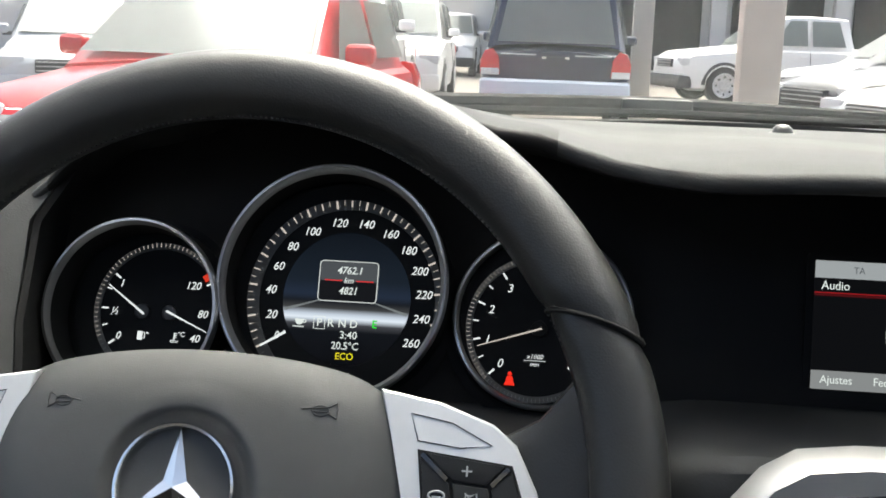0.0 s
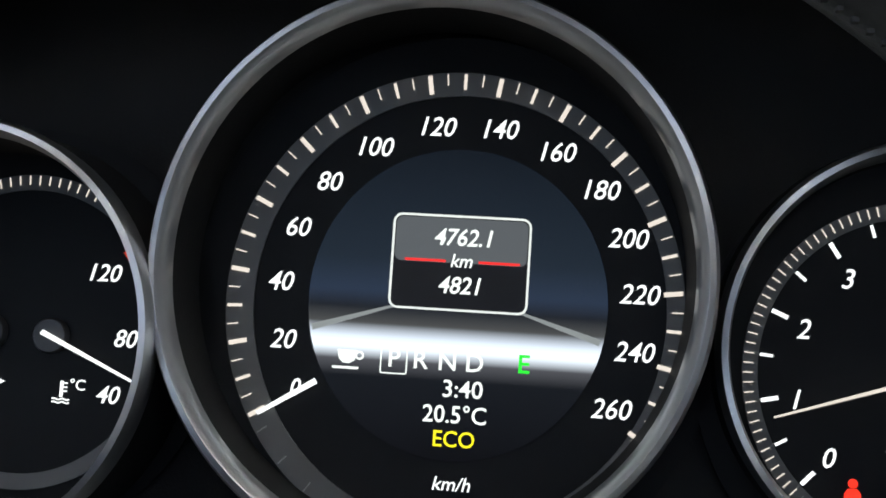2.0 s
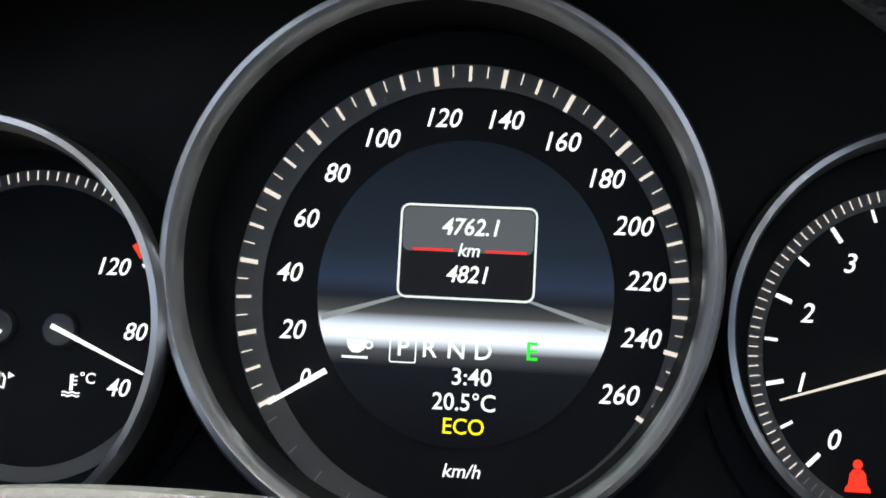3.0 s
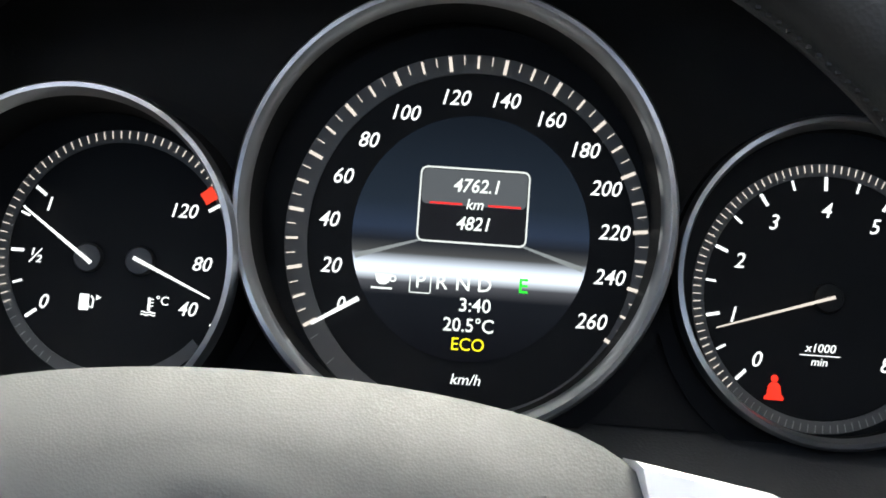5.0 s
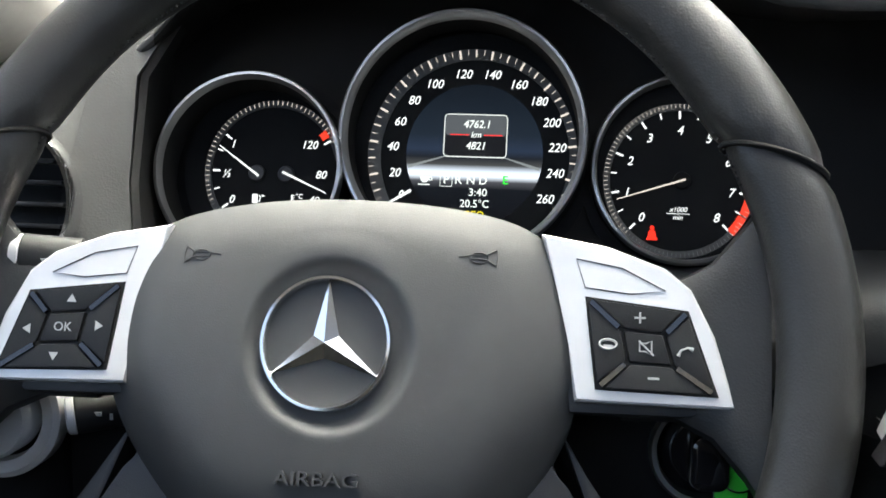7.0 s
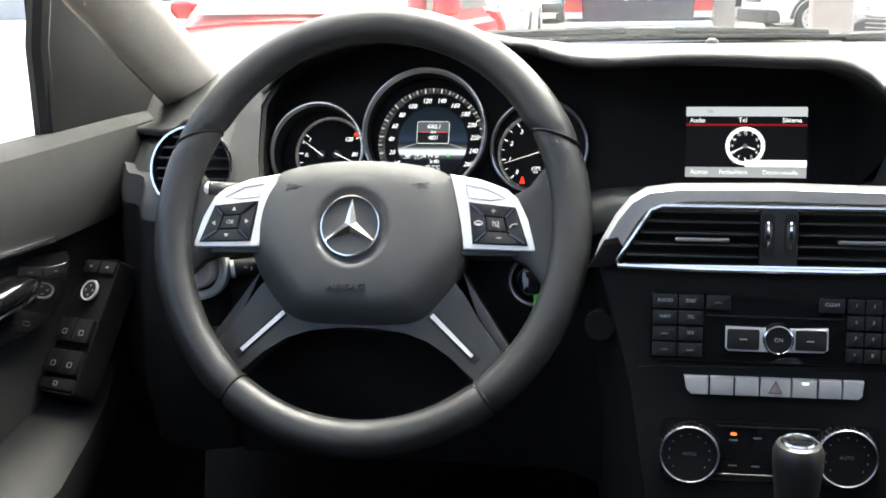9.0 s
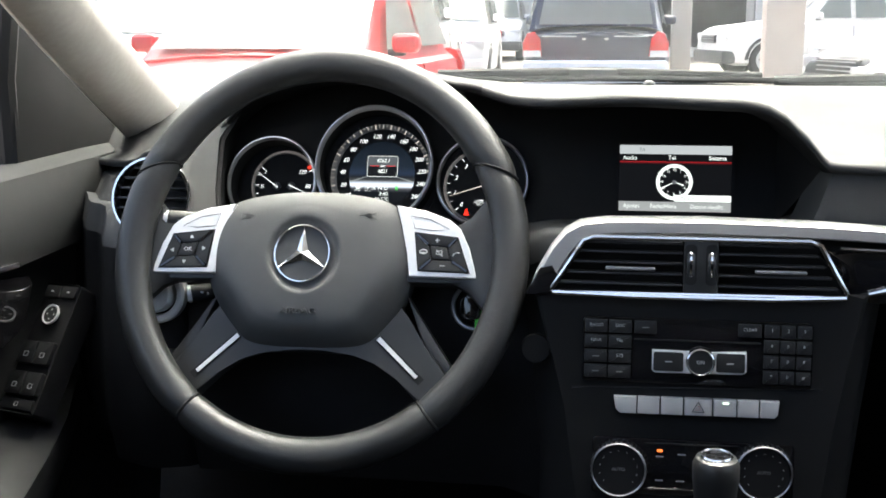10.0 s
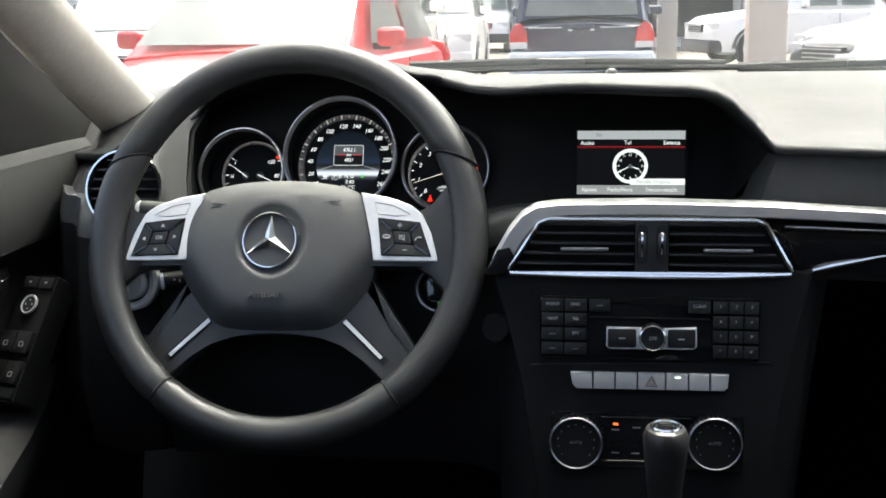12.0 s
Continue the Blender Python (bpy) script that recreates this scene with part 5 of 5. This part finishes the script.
# ---- driver's door ----
def door():
    d = thing("door_1", Matrix.Identity(4), "dark grey driver's door trim with pull handle and window", "car door", kind="structure")
    rows = []
    for y in np.linspace(-1.3, 1.0, 30):
        k = table(y, [(-1.3, -0.04), (0.0, -0.02), (0.5, 0.0), (0.8, -0.005), (1.0, -0.03)])
        rows.append([(-0.50, y, 0.98), (-0.42 + k, y, 1.012), (-0.39 + k, y, 1.015), (-0.368 + k, y, 1.005), (-0.355 + k, y, 0.975), (-0.350 + k, y, 0.935), (-0.356 + k, y, 0.912), (-0.374 + k, y, 0.90), (-0.385 + k, y, 0.87), (-0.39 + k, y, 0.74), (-0.38 + k, y, 0.5), (-0.40 + k, y, 0.3)])
    part("trim_upper", sheet([r[:8] for r in rows]), DOOR_UP, d)
    bowl = [(0.24, 0.917), (0.402, 0.911), (0.478, 0.904), (0.555, 0.893), (0.562, 0.882), (0.543, 0.846), (0.520, 0.833), (0.489, 0.827), (0.431, 0.828), (0.24, 0.836)]
    part("handle_bowl", prism(bowl, 0, 0.005, 0.002), GLOSS, d, "glossy black bowl behind the door release").matrix_basis = Matrix(((0, 0, 1, -0.372), (1, 0, 0, 0), (0, 1, 0, 0), (0, 0, 0, 1)))
    part("trim_lower", sheet([r[7:] for r in rows]), DOOR_LOW, d)
    rows = []
    for y, xo, z in ((-0.6, -0.29, 0.69), (0.2, -0.29, 0.695), (0.38, -0.30, 0.705), (0.47, -0.315, 0.72), (0.56, -0.335, 0.735), (0.66, -0.37, 0.75)):
        rows.append([(-0.42, y, z + 0.005), (xo - 0.02, y, z + 0.004), (xo, y, z - 0.01), (xo, y, z - 0.05), (xo - 0.03, y, z - 0.12), (-0.42, y, z - 0.2)])
    part("armrest", sheet(rows), DOOR_LOW, d)
    part("window_seal", tube([(-0.415, -1.2, 1.008), (-0.41, 0.57, 1.004)], 0.010, 8), SEAM, d)
    part("window_post", tube([(-0.41, 0.613, 1.0), (-0.405, 0.601, 1.11), (-0.36, 0.575, 1.32)], 0.013, 8), SEAM, d)
    part("mirror_sail", prism([(0.60, 0.985), (1.0, 0.985), (1.0, 1.03), (0.75, 1.14), (0.60, 1.26)], 0, 0.02, 0.002), PANEL, d, "matt black mirror triangle").matrix_basis = Matrix(((0, 0, 1, -0.415), (1, 0, 0, 0), (0, 1, 0, 0), (0, 0, 0, 1)))
    part("chrome_strip", tube([(-0.356, 0.20, 0.922), (-0.353, 0.38, 0.922), (-0.353, 0.505, 0.9165)], 0.004, 8), CHROME, d, "chrome strip")
    h = part("pull_handle", tube([(-0.388, 0.34, 0.862), (-0.362, 0.39, 0.874), (-0.360, 0.45, 0.878), (-0.375, 0.50, 0.872)], [0.008, 0.012, 0.012, 0.007], 12), GLOSS, d, "glossy black door release")
    part("handle_rim", tube([(-0.380, 0.35, 0.853), (-0.357, 0.395, 0.861), (-0.355, 0.45, 0.865), (-0.37, 0.497, 0.861)], 0.0025, 8), CHROME, h)
    return d


door()


SWO, SWX, SWY, SWW, SWH = (-0.3475, 0.5340, 0.8153), (0.9212, -0.3847, 0.0575), (0.1732, 0.538, 0.825), 0.0560, 0.1540


def window_switches():
    """The switch block on the door: mirror knob above four window keys."""
    ex, ey = Vector(SWX), Vector(SWY)
    n = ex.cross(ey).normalized()
    ey = n.cross(ex).normalized()
    m = Matrix.Identity(4)
    for i, c in enumerate((ex.normalized(), ey, n)):
        m.col[i].xyz = c
    m.translation = SWO
    s = thing("window_switch_panel", m, "black window switch panel with round mirror control on the door", "switch panel")
    w, h = SWW / 2, SWH / 2
    part("plate", prism(rounded(-w, -h, w, h, 0.004), -0.03, 0.0, 0.002), SOFT_DARK, s)
    for y in (h - 0.001, -h + 0.001):
        part("chrome_edge", tube([(-w * 0.95, y, 0.001), (w * 0.95, y, 0.001)], 0.0012, 8), CHROME, s)
    for x in (-w * 0.47, w * 0.47):
        k = part("mirror_key", prism(rounded(x - w * 0.42, h * 0.78, x + w * 0.42, h * 0.96, 0.002), 0.0, 0.003, 0.001), KEY, s)
        part("key_mark", bar(x - 0.002, h * 0.87, x + 0.002, h * 0.87, 0.002, 0.003, 0.0033), PRINT, k)
        for y in (-h * 0.08, -h * 0.55):
            k = part("window_key", prism(rounded(x - w * 0.44, y - h * 0.19, x + w * 0.44, y + h * 0.16, 0.002), 0.0, 0.006, 0.002), KEY, s)
            part("key_mark", frame_ring(x - 0.003, y - 0.007, x + 0.004, y - 0.001, 0.001, 0.0007, 0.0058, 0.0064), PRINT, k)
    kn = part("mirror_knob", lathe([(0.0105, 0.0), (0.0105, 0.004), (0.0098, 0.0055), (0.0, 0.0055)], 40), KEY, s)
    kn.location = (0.001, h * 0.50, 0)
    part("knob_ring", lathe([(0.0105, 0.002), (0.0122, 0.004), (0.0116, 0.0065), (0.0098, 0.0058)], 40), SILVER, kn)
    for k in range(4):
        a = k * math.pi / 2
        cx, cy = 0.0055 * math.cos(a), 0.0055 * math.sin(a)
        part("arrow", prism([(cx + 0.0016 * math.cos(a + t), cy + 0.0016 * math.sin(a + t)) for t in (0, 2.1, 4.2)], 0.0055, 0.0058), PRINT, kn)
    k = part("child_lock_key", prism(rounded(-w * 0.9, -h * 0.96, w * 0.9, -h * 0.79, 0.002), 0.0, 0.004, 0.0015), KEY, s)
    part("key_mark", frame_ring(-0.003, -h * 0.91, 0.003, -h * 0.84, 0.001, 0.0007, 0.0038, 0.0044), PRINT, k)


window_switches()


# ---- windscreen foot: sun sensor, cowl, wipers ----
sens = thing("sun_sensor", pose(0.325, 0.913, 1.0895), "small grey dome-shaped sun sensor on the dashboard", "sensor")
part("dome", lathe([(0.0, 0.0075), (0.0045, 0.0068), (0.0075, 0.004), (0.0085, 0.001), (0.011, 0.0), (0.0115, -0.003)], 28), SATIN, sens)
cowl = part("cowl", sheet([[(x, 1.15, 1.060 - 0.02 * abs(x - 0.36)) for x in np.linspace(-0.4, 1.1, 16)], [(x, 1.17, 1.085 - 0.03 * abs(x - 0.36)) for x in np.linspace(-0.4, 1.1, 16)], [(x, 1.35, 1.075 - 0.03 * abs(x - 0.36)) for x in np.linspace(-0.4, 1.1, 16)]], 0.01), SEAM)
tagged(cowl, "black plastic cowl at the foot of the windscreen", "cowl", kind="structure")


def wiper(x0, x1, y0, y1, z, cap):
    w = thing("windscreen_wiper", pose(0, 0, 0), "black windscreen wiper resting on the cowl", "wiper", "windscreen wipers")
    part("arm", tube([(x0, y0, z), (lerp(x0, x1, 0.5), lerp(y0, y1, 0.5), z + 0.008), (x1, y1, z + 0.004)], [0.011, 0.008, 0.005], 8), SEAM, w)
    part("blade", tube([(x0 + 0.02, y0 - 0.03, z - 0.004), (lerp(x0, x1, 0.5), lerp(y0, y1, 0.5) - 0.03, z), (x1 + 0.02, y1 - 0.03, z - 0.002)], 0.005, 6), SOFT_DARK, w)
    part("pivot_cap", box(cap, y0, z + 0.006, 0.075, 0.03, 0.016, 0.005), SATIN, w)


wiper(0.0, 0.50, 1.21, 1.20, 1.089, 0.245)
wiper(0.52, 1.0, 1.21, 1.20, 1.082, 0.72)


# ---- outside ----
ASPHALT = mat("yard_ground", (0.21, 0.185, 0.16), 0.9, vary=0.2, scale=0.8, bump=0.3, bump_scale=60)
CONCRETE = mat("post_concrete", (0.5, 0.46, 0.41), 0.85, vary=0.15, scale=6, bump=0.3, bump_scale=60)
WALLP = mat("wall_plaster", (0.72, 0.71, 0.68), 0.9, vary=0.08, scale=2)
TYRE = mat("tyre_rubber", (0.02, 0.02, 0.02), 0.8)
RIMS = mat("steel_rim", (0.5, 0.5, 0.5), 0.4, metal=0.6)
# opaque car windows; the bright sky's reflection is put into this pale colour
CARGLASS = mat("sky_pale_glass", (0.30, 0.33, 0.32), 0.08, vary=0.04, coat=0.5)
PLASTIC = mat("bumper_black", (0.035, 0.035, 0.037), 0.6)
LAMP_CLEAR = mat("headlamp", (0.6, 0.6, 0.6), 0.12, vary=0.1, coat=0.6)
LAMP_RED = mat("tail_lamp_red", (0.55, 0.02, 0.02), 0.2, vary=0.1, coat=0.6)
PAINT = {k: mat("paint_" + k, c, 0.3, vary=0.04, scale=3, coat=0.5) for k, c in {"red": (0.55, 0.025, 0.03), "white": (0.78, 0.78, 0.77), "blue": (0.014, 0.022, 0.055), "silver": (0.5, 0.52, 0.54), "black": (0.015, 0.016, 0.02), "pale": (0.55, 0.62, 0.72)}.items()}

bm = bmesh.new()
sheet([[(x, y, 0) for x in (-400, -60, -20, 0, 20, 60, 400)] for y in (-300, -40, 0, 30, 80, 500)], bm=bm)
tagged(part("ground", bm, ASPHALT), "dusty pale concrete yard", "ground", kind="structure")


def car(name, m, label, paint, kind_="suv", bumper=None, length=4.5, width=1.75, height=1.7, hood=1.0, belt=1.0, nose=1.1, cab0=1.35, cab1=4.3, wheel_r=0.34, rims=None, glass_rear=True):
    """A parked vehicle: x across, its nose at y = 0 looking towards -y, its tail at y = length."""
    c = thing(name, m, label, "car", "parked cars")
    hw = width / 2
    st = [(0.0, 0.80, 0.42, hood * 0.72), (0.06, 0.92, 0.30, hood * 0.80), (0.25, 0.98, 0.25, hood * 0.90), (nose, 1.0, 0.24, hood), (cab0, 1.0, 0.24, belt), (length * 0.6, 1.0, 0.24, belt), (length - 0.35, 1.0, 0.25, belt), (length - 0.08, 0.95, 0.30, belt * 0.98), (length, 0.86, 0.42, belt * 0.93)]
    rows = []
    for y, w, zb, zt in st:
        w *= hw
        zm = lerp(zb, zt, 0.62)
        rows.append([(-w * 0.80, y, zb), (-w * 0.96, y, zb + 0.06), (-w, y, lerp(zb, zt, 0.35)), (-w, y, zm), (-w * 0.965, y, zt - 0.07), (-w * 0.88, y, zt - 0.01), (-w * 0.45, y, zt + 0.025), (0, y, zt + 0.035), (w * 0.45, y, zt + 0.025), (w * 0.88, y, zt - 0.01), (w * 0.965, y, zt - 0.07), (w, y, zm), (w, y, lerp(zb, zt, 0.35)), (w * 0.96, y, zb + 0.06), (w * 0.80, y, zb)])
    bm = sheet(rows)
    bm.verts.ensure_lookup_table()
    n = len(rows[0])
    bm.faces.new(bm.verts[0:n])
    bm.faces.new(bm.verts[(len(rows) - 1) * n:len(rows) * n])
    body = part("body", bm, paint, c)
    rake0, rake1 = (0.75, 0.12) if kind_ != "sedan" else (0.85, 0.75)
    roof0, roof1 = cab0 + rake0, cab1 - rake1
    rows = []
    for y, w, z in ((cab0, 0.86, belt - 0.02), (lerp(cab0, roof0, 0.93), 0.74, height - 0.05), (roof0 + 0.15, 0.73, height), (lerp(roof0, roof1, 0.6), 0.73, height + 0.01), (roof1, 0.72, height - 0.02), (cab1 - 0.02, 0.82, belt + 0.02)):
        w *= hw
        lo = belt - 0.03
        rows.append([(-hw * 0.91, min(max(y, cab0), cab1), lo), (-w - 0.01, y, max(z - 0.03, lo)), (-w * 0.86, y, z), (0, y, z + 0.02), (w * 0.86, y, z), (w + 0.01, y, max(z - 0.03, lo)), (hw * 0.91, min(max(y, cab0), cab1), lo)])
    cab = part("cabin", sheet(rows), paint, c)

    def pane(nm, pts, out=(0, -1, 0)):
        b = bmesh.new()
        o = Vector(out).normalized() * 0.035
        vs = [b.verts.new(Vector(p) + o) for p in pts]
        b.faces.new(vs)
        bmesh.ops.solidify(b, geom=b.faces[:], thickness=0.01)
        return part(nm, b, CARGLASS, cab, "opaque car window, the sky's reflection in its pale colour")
    zt, zb = height - 0.09, belt + 0.05
    yk = lambda z: cab0 + rake0 * 0.93 * (z - belt + 0.02) / (height - 0.05 - belt + 0.02)
    wk = lambda z: hw * lerp(0.86, 0.74, (z - belt) / (height - belt))
    pane("windscreen", [(-wk(zb) * 0.99, yk(zb), zb), (wk(zb) * 0.99, yk(zb), zb), (wk(zt) * 0.95, yk(zt), zt), (-wk(zt) * 0.95, yk(zt), zt)], (0, -0.8, 0.6))
    yr = lambda z: cab1 - rake1 * (z - belt) / (height - 0.02 - belt)
    pane("rear_window", [(-wk(zb) * 0.90, yr(zb), zb), (wk(zb) * 0.90, yr(zb), zb), (wk(zt) * 0.86, yr(zt), zt), (-wk(zt) * 0.86, yr(zt), zt)], (0, 1, 0.1))
    ya, yb = cab0 + 0.42, cab1 - 0.22
    mid = lerp(ya, yb, 0.52)
    for s in (-1, 1):
        for y0, y1, lean in ((ya, mid - 0.05, 0.42), (mid + 0.05, yb, -0.1)):
            w0, w1 = hw * 0.905, hw * 0.775
            pane("side_window", [(s * w0, y0, zb), (s * w0, y1, zb), (s * w1, y1 - (0.12 if lean < 0 else 0), zt), (s * w1, y0 + (0.42 if lean > 0 else 0), zt)], (s, 0, 0.2))
        mir = part("wing_mirror", box(s * (hw + 0.08), cab0 + 0.46, belt + 0.10, 0.19, 0.12, 0.13, 0.05, 3), paint, c)
        part("mirror_foot", box(s * (hw + 0.01), cab0 + 0.47, belt + 0.04, 0.12, 0.07, 0.05, 0.015), PLASTIC, mir)
        part("door_seam", tube([(s * (hw + 0.002), mid, 0.34), (s * (hw + 0.002), mid, lerp(0.24, belt, 0.62)), (s * hw * 0.967, mid, belt - 0.07)], 0.006, 5), SEAM, c)
        part("door_handle", box(s * (hw + 0.012), mid - 0.16, belt - 0.16, 0.03, 0.16, 0.03, 0.01), paint, c)
        for y in (0.16 * length + 0.05, 0.80 * length):
            w = part("wheel", lathe([(0.0, 0.10), (wheel_r * 0.6, 0.10), (wheel_r * 0.64, 0.115), (wheel_r * 0.94, 0.11), (wheel_r, 0.08), (wheel_r, -0.09), (wheel_r * 0.9, -0.11)], 32), TYRE, c)
            w.matrix_basis = pose(s * (hw - 0.10), y, wheel_r, 0, 90 * s, 0)
            rm = part("rim", lathe([(0.0, 0.118), (wheel_r * 0.22, 0.125), (wheel_r * 0.3, 0.105), (wheel_r * 0.5, 0.11), (wheel_r * 0.62, 0.128), (wheel_r * 0.66, 0.116)], 28), rims or RIMS, w)
            bm = bmesh.new()
            for k in range(8):
                a = k * math.pi / 4
                box(wheel_r * 0.45 * math.cos(a), wheel_r * 0.45 * math.sin(a), 0.112, 0.035, 0.035, 0.012, bm=bm)
            part("rim_holes", bm, SEAM, rm)
            part("wheel_arch", lathe([(wheel_r * 1.06, 0.0), (wheel_r * 1.20, 0.0), (wheel_r * 1.24, -0.05)], 24, 1, 0, 180), PLASTIC if kind_ in ("suv", "pickup") else SEAM, c).matrix_basis = Matrix.Translation((s * (hw + 0.004), y, wheel_r)) @ Matrix(((0, 0, s, 0), (1, 0, 0, 0), (0, 1, 0, 0), (0, 0, 0, 1)))
        part("headlamp", box(s * hw * 0.76, 0.10, hood * 0.74, hw * 0.36, 0.16, 0.15, 0.04), LAMP_CLEAR, c)
        turn = Matrix(((1, 0, 0, 0), (0, 0, 1, length - 0.12), (0, -1, 0, 0), (0, 0, 0, 1)))
        x0, x1, z0 = hw * 0.72, hw * 0.985, belt * 0.70
        lamp = part("tail_lamp", prism([(s * x, -z) for x, z in ((x0, z0), (x1, z0), (x1, z0 + 0.16), (x1 - 0.05, z0 + 0.27), (x0 + 0.09, z0 + 0.29), (x0 + 0.02, z0 + 0.20))][::s], 0.0, 0.16, 0.02), LAMP_RED, c)
        lamp.matrix_basis = turn
        part("clear_lens", prism([(s * x, -z) for x, z in ((x0 + 0.01, z0 - 0.005), (x1 - 0.01, z0 - 0.005), (x1 - 0.01, z0 + 0.07), (x0 + 0.015, z0 + 0.07))][::s], 0.10, 0.166, 0.008), LAMP_CLEAR, lamp)
    part("front_bumper", box(0, 0.10, 0.42, width * 0.97, 0.30, 0.26, 0.07), bumper or paint, c)
    part("rear_bumper", box(0, length - 0.02, 0.52, width * 0.985, 0.28, 0.36, 0.06, 3), bumper or paint, c)
    gr = part("grille", box(0, -0.005, hood * 0.70, hw * 0.9, 0.08, 0.16, 0.02), PLASTIC, c)
    for k in range(3):
        part("grille_bar", box(0, -0.05, hood * 0.70 - 0.05 + 0.05 * k, hw * 0.86, 0.02, 0.014), RIMS, gr)
    return c


def turned(x, y, deg):
    return pose(x, y, 0, 0, 0, deg)


# blue minivan seen from behind: its tail towards the yard lane
van = car("minivan", turned(-0.047, 17.7, 180), "dark blue minivan with pale bumper seen from behind", PAINT["blue"], "suv", PAINT["pale"], 4.4, 1.72, 1.72, 1.0, 1.06, 1.0, 1.2, 4.36)
part("tailgate_bar", box(0, 4.42, 0.98, 0.30, 0.04, 0.05, 0.012), PAINT["blue"], van)
for x in (-0.13, 0.13):
    part("plate_lamp", box(x, 4.44, 0.945, 0.05, 0.02, 0.025, 0.006), LAMP_CLEAR, van)
# silver bars paint the highlight along the tailgate's creases
for x in (-0.42, 0.42):
    part("crease_highlight", tube([(x - 0.2, 4.405, 0.975), (x + 0.2, 4.405, 0.975)], 0.008, 6), PAINT["silver"], van)
car("red_car", turned(-2.20, 5.55, -3), "bright red hatchback parked nose on", PAINT["red"], "sedan", None, 4.3, 1.74, 1.46, 0.90, 0.92, 1.25, 1.25, 3.9)
car("white_pickup", turned(-2.65, 11.6, 4), "white pickup truck behind the red car", PAINT["white"], "pickup", PLASTIC, 5.2, 1.85, 1.8, 1.1, 1.15, 1.3, 1.4, 4.0, 0.4)
car("white_suv", turned(-2.75, 18.0, 3), "white sport utility vehicle in the row", PAINT["white"], "suv", None, 4.6, 1.8, 1.75, 1.05, 1.1, 1.1, 1.2, 4.4, 0.36)
car("white_suv", turned(-3.5, 33.0, 2), "white off-roader with a black front bumper", PAINT["white"], "suv", PLASTIC, 4.6, 1.8, 1.8, 1.1, 1.15, 1.1, 1.2, 4.4, 0.38)
car("silver_sedan", turned(-5.6, 13.0, 20), "pale silver saloon beyond the red car", PAINT["silver"], "sedan", None, 4.6, 1.75, 1.45, 0.92, 0.95, 1.2, 1.3, 4.1)
car("white_pickup", turned(2.0, 24.0, -75), "white pickup with black bumper and steel wheels", PAINT["white"], "pickup", PLASTIC, 5.2, 1.85, 1.75, 1.1, 1.12, 1.2, 1.4, 3.6, 0.37)
car("white_hatchback", turned(3.2, 16.5, -70), "white hatchback parked beside the post", PAINT["white"], "sedan", None, 4.2, 1.72, 1.5, 0.95, 0.98, 1.0, 1.1, 3.9)
car("black_hatchback", turned(2.7, 13.2, -66), "black saloon with large clear headlamps", PAINT["black"], "sedan", None, 4.3, 1.72, 1.48, 0.92, 0.95, 1.1, 1.2, 3.9)
car("white_sedan", turned(2.75, 10.2, -62), "white saloon with a chrome grille", PAINT["white"], "sedan", None, 4.4, 1.72, 1.44, 0.88, 0.92, 1.1, 1.2, 4.0)


def post(x, y, w, h):
    p = thing("post", pose(x, y, 0), "square concrete post of the yard roof", "post", "roof posts")
    part("shaft", box(0, 0, h / 2, w, w, h, 0.02), CONCRETE, p)
    part("footing", box(0, 0, 0.1, w + 0.25, w + 0.25, 0.2, 0.03), CONCRETE, p)


post(1.09, 16.7, 0.28, 4.2)
post(1.485, 8.7, 0.29, 4.2)


def warehouse():
    h = thing("warehouse", pose(8.0, 34.0, 0), "white warehouse behind the cars, the shade in its bays drawn as dark slabs", "building")
    part("wall", box(0, 3, 2.6, 22, 0.3, 5.2), WALLP, h)
    for k in range(6):
        x = -9.0 + 3.6 * k
        # dark slabs on the wall stand for the shade inside the open bays
        part("bay_shade_slab", box(x, 2.82, 1.9, 2.7, 0.12, 3.2), mat("bay_shade", (0.03, 0.03, 0.03), 0.9), h)
        part("column", box(x + 1.8, 2.4, 2.2, 0.45, 0.45, 4.4, 0.03), WALLP, h)
    part("roof", box(0, 3.0, 5.3, 23, 6, 0.25), WALLP, h)


warehouse()
wallb = box(-14, 46, 2.2, 36, 0.3, 4.4)
tagged(part("wall_yard", wallb, WALLP), "pale plastered yard wall far behind the cars", "wall", kind="structure")
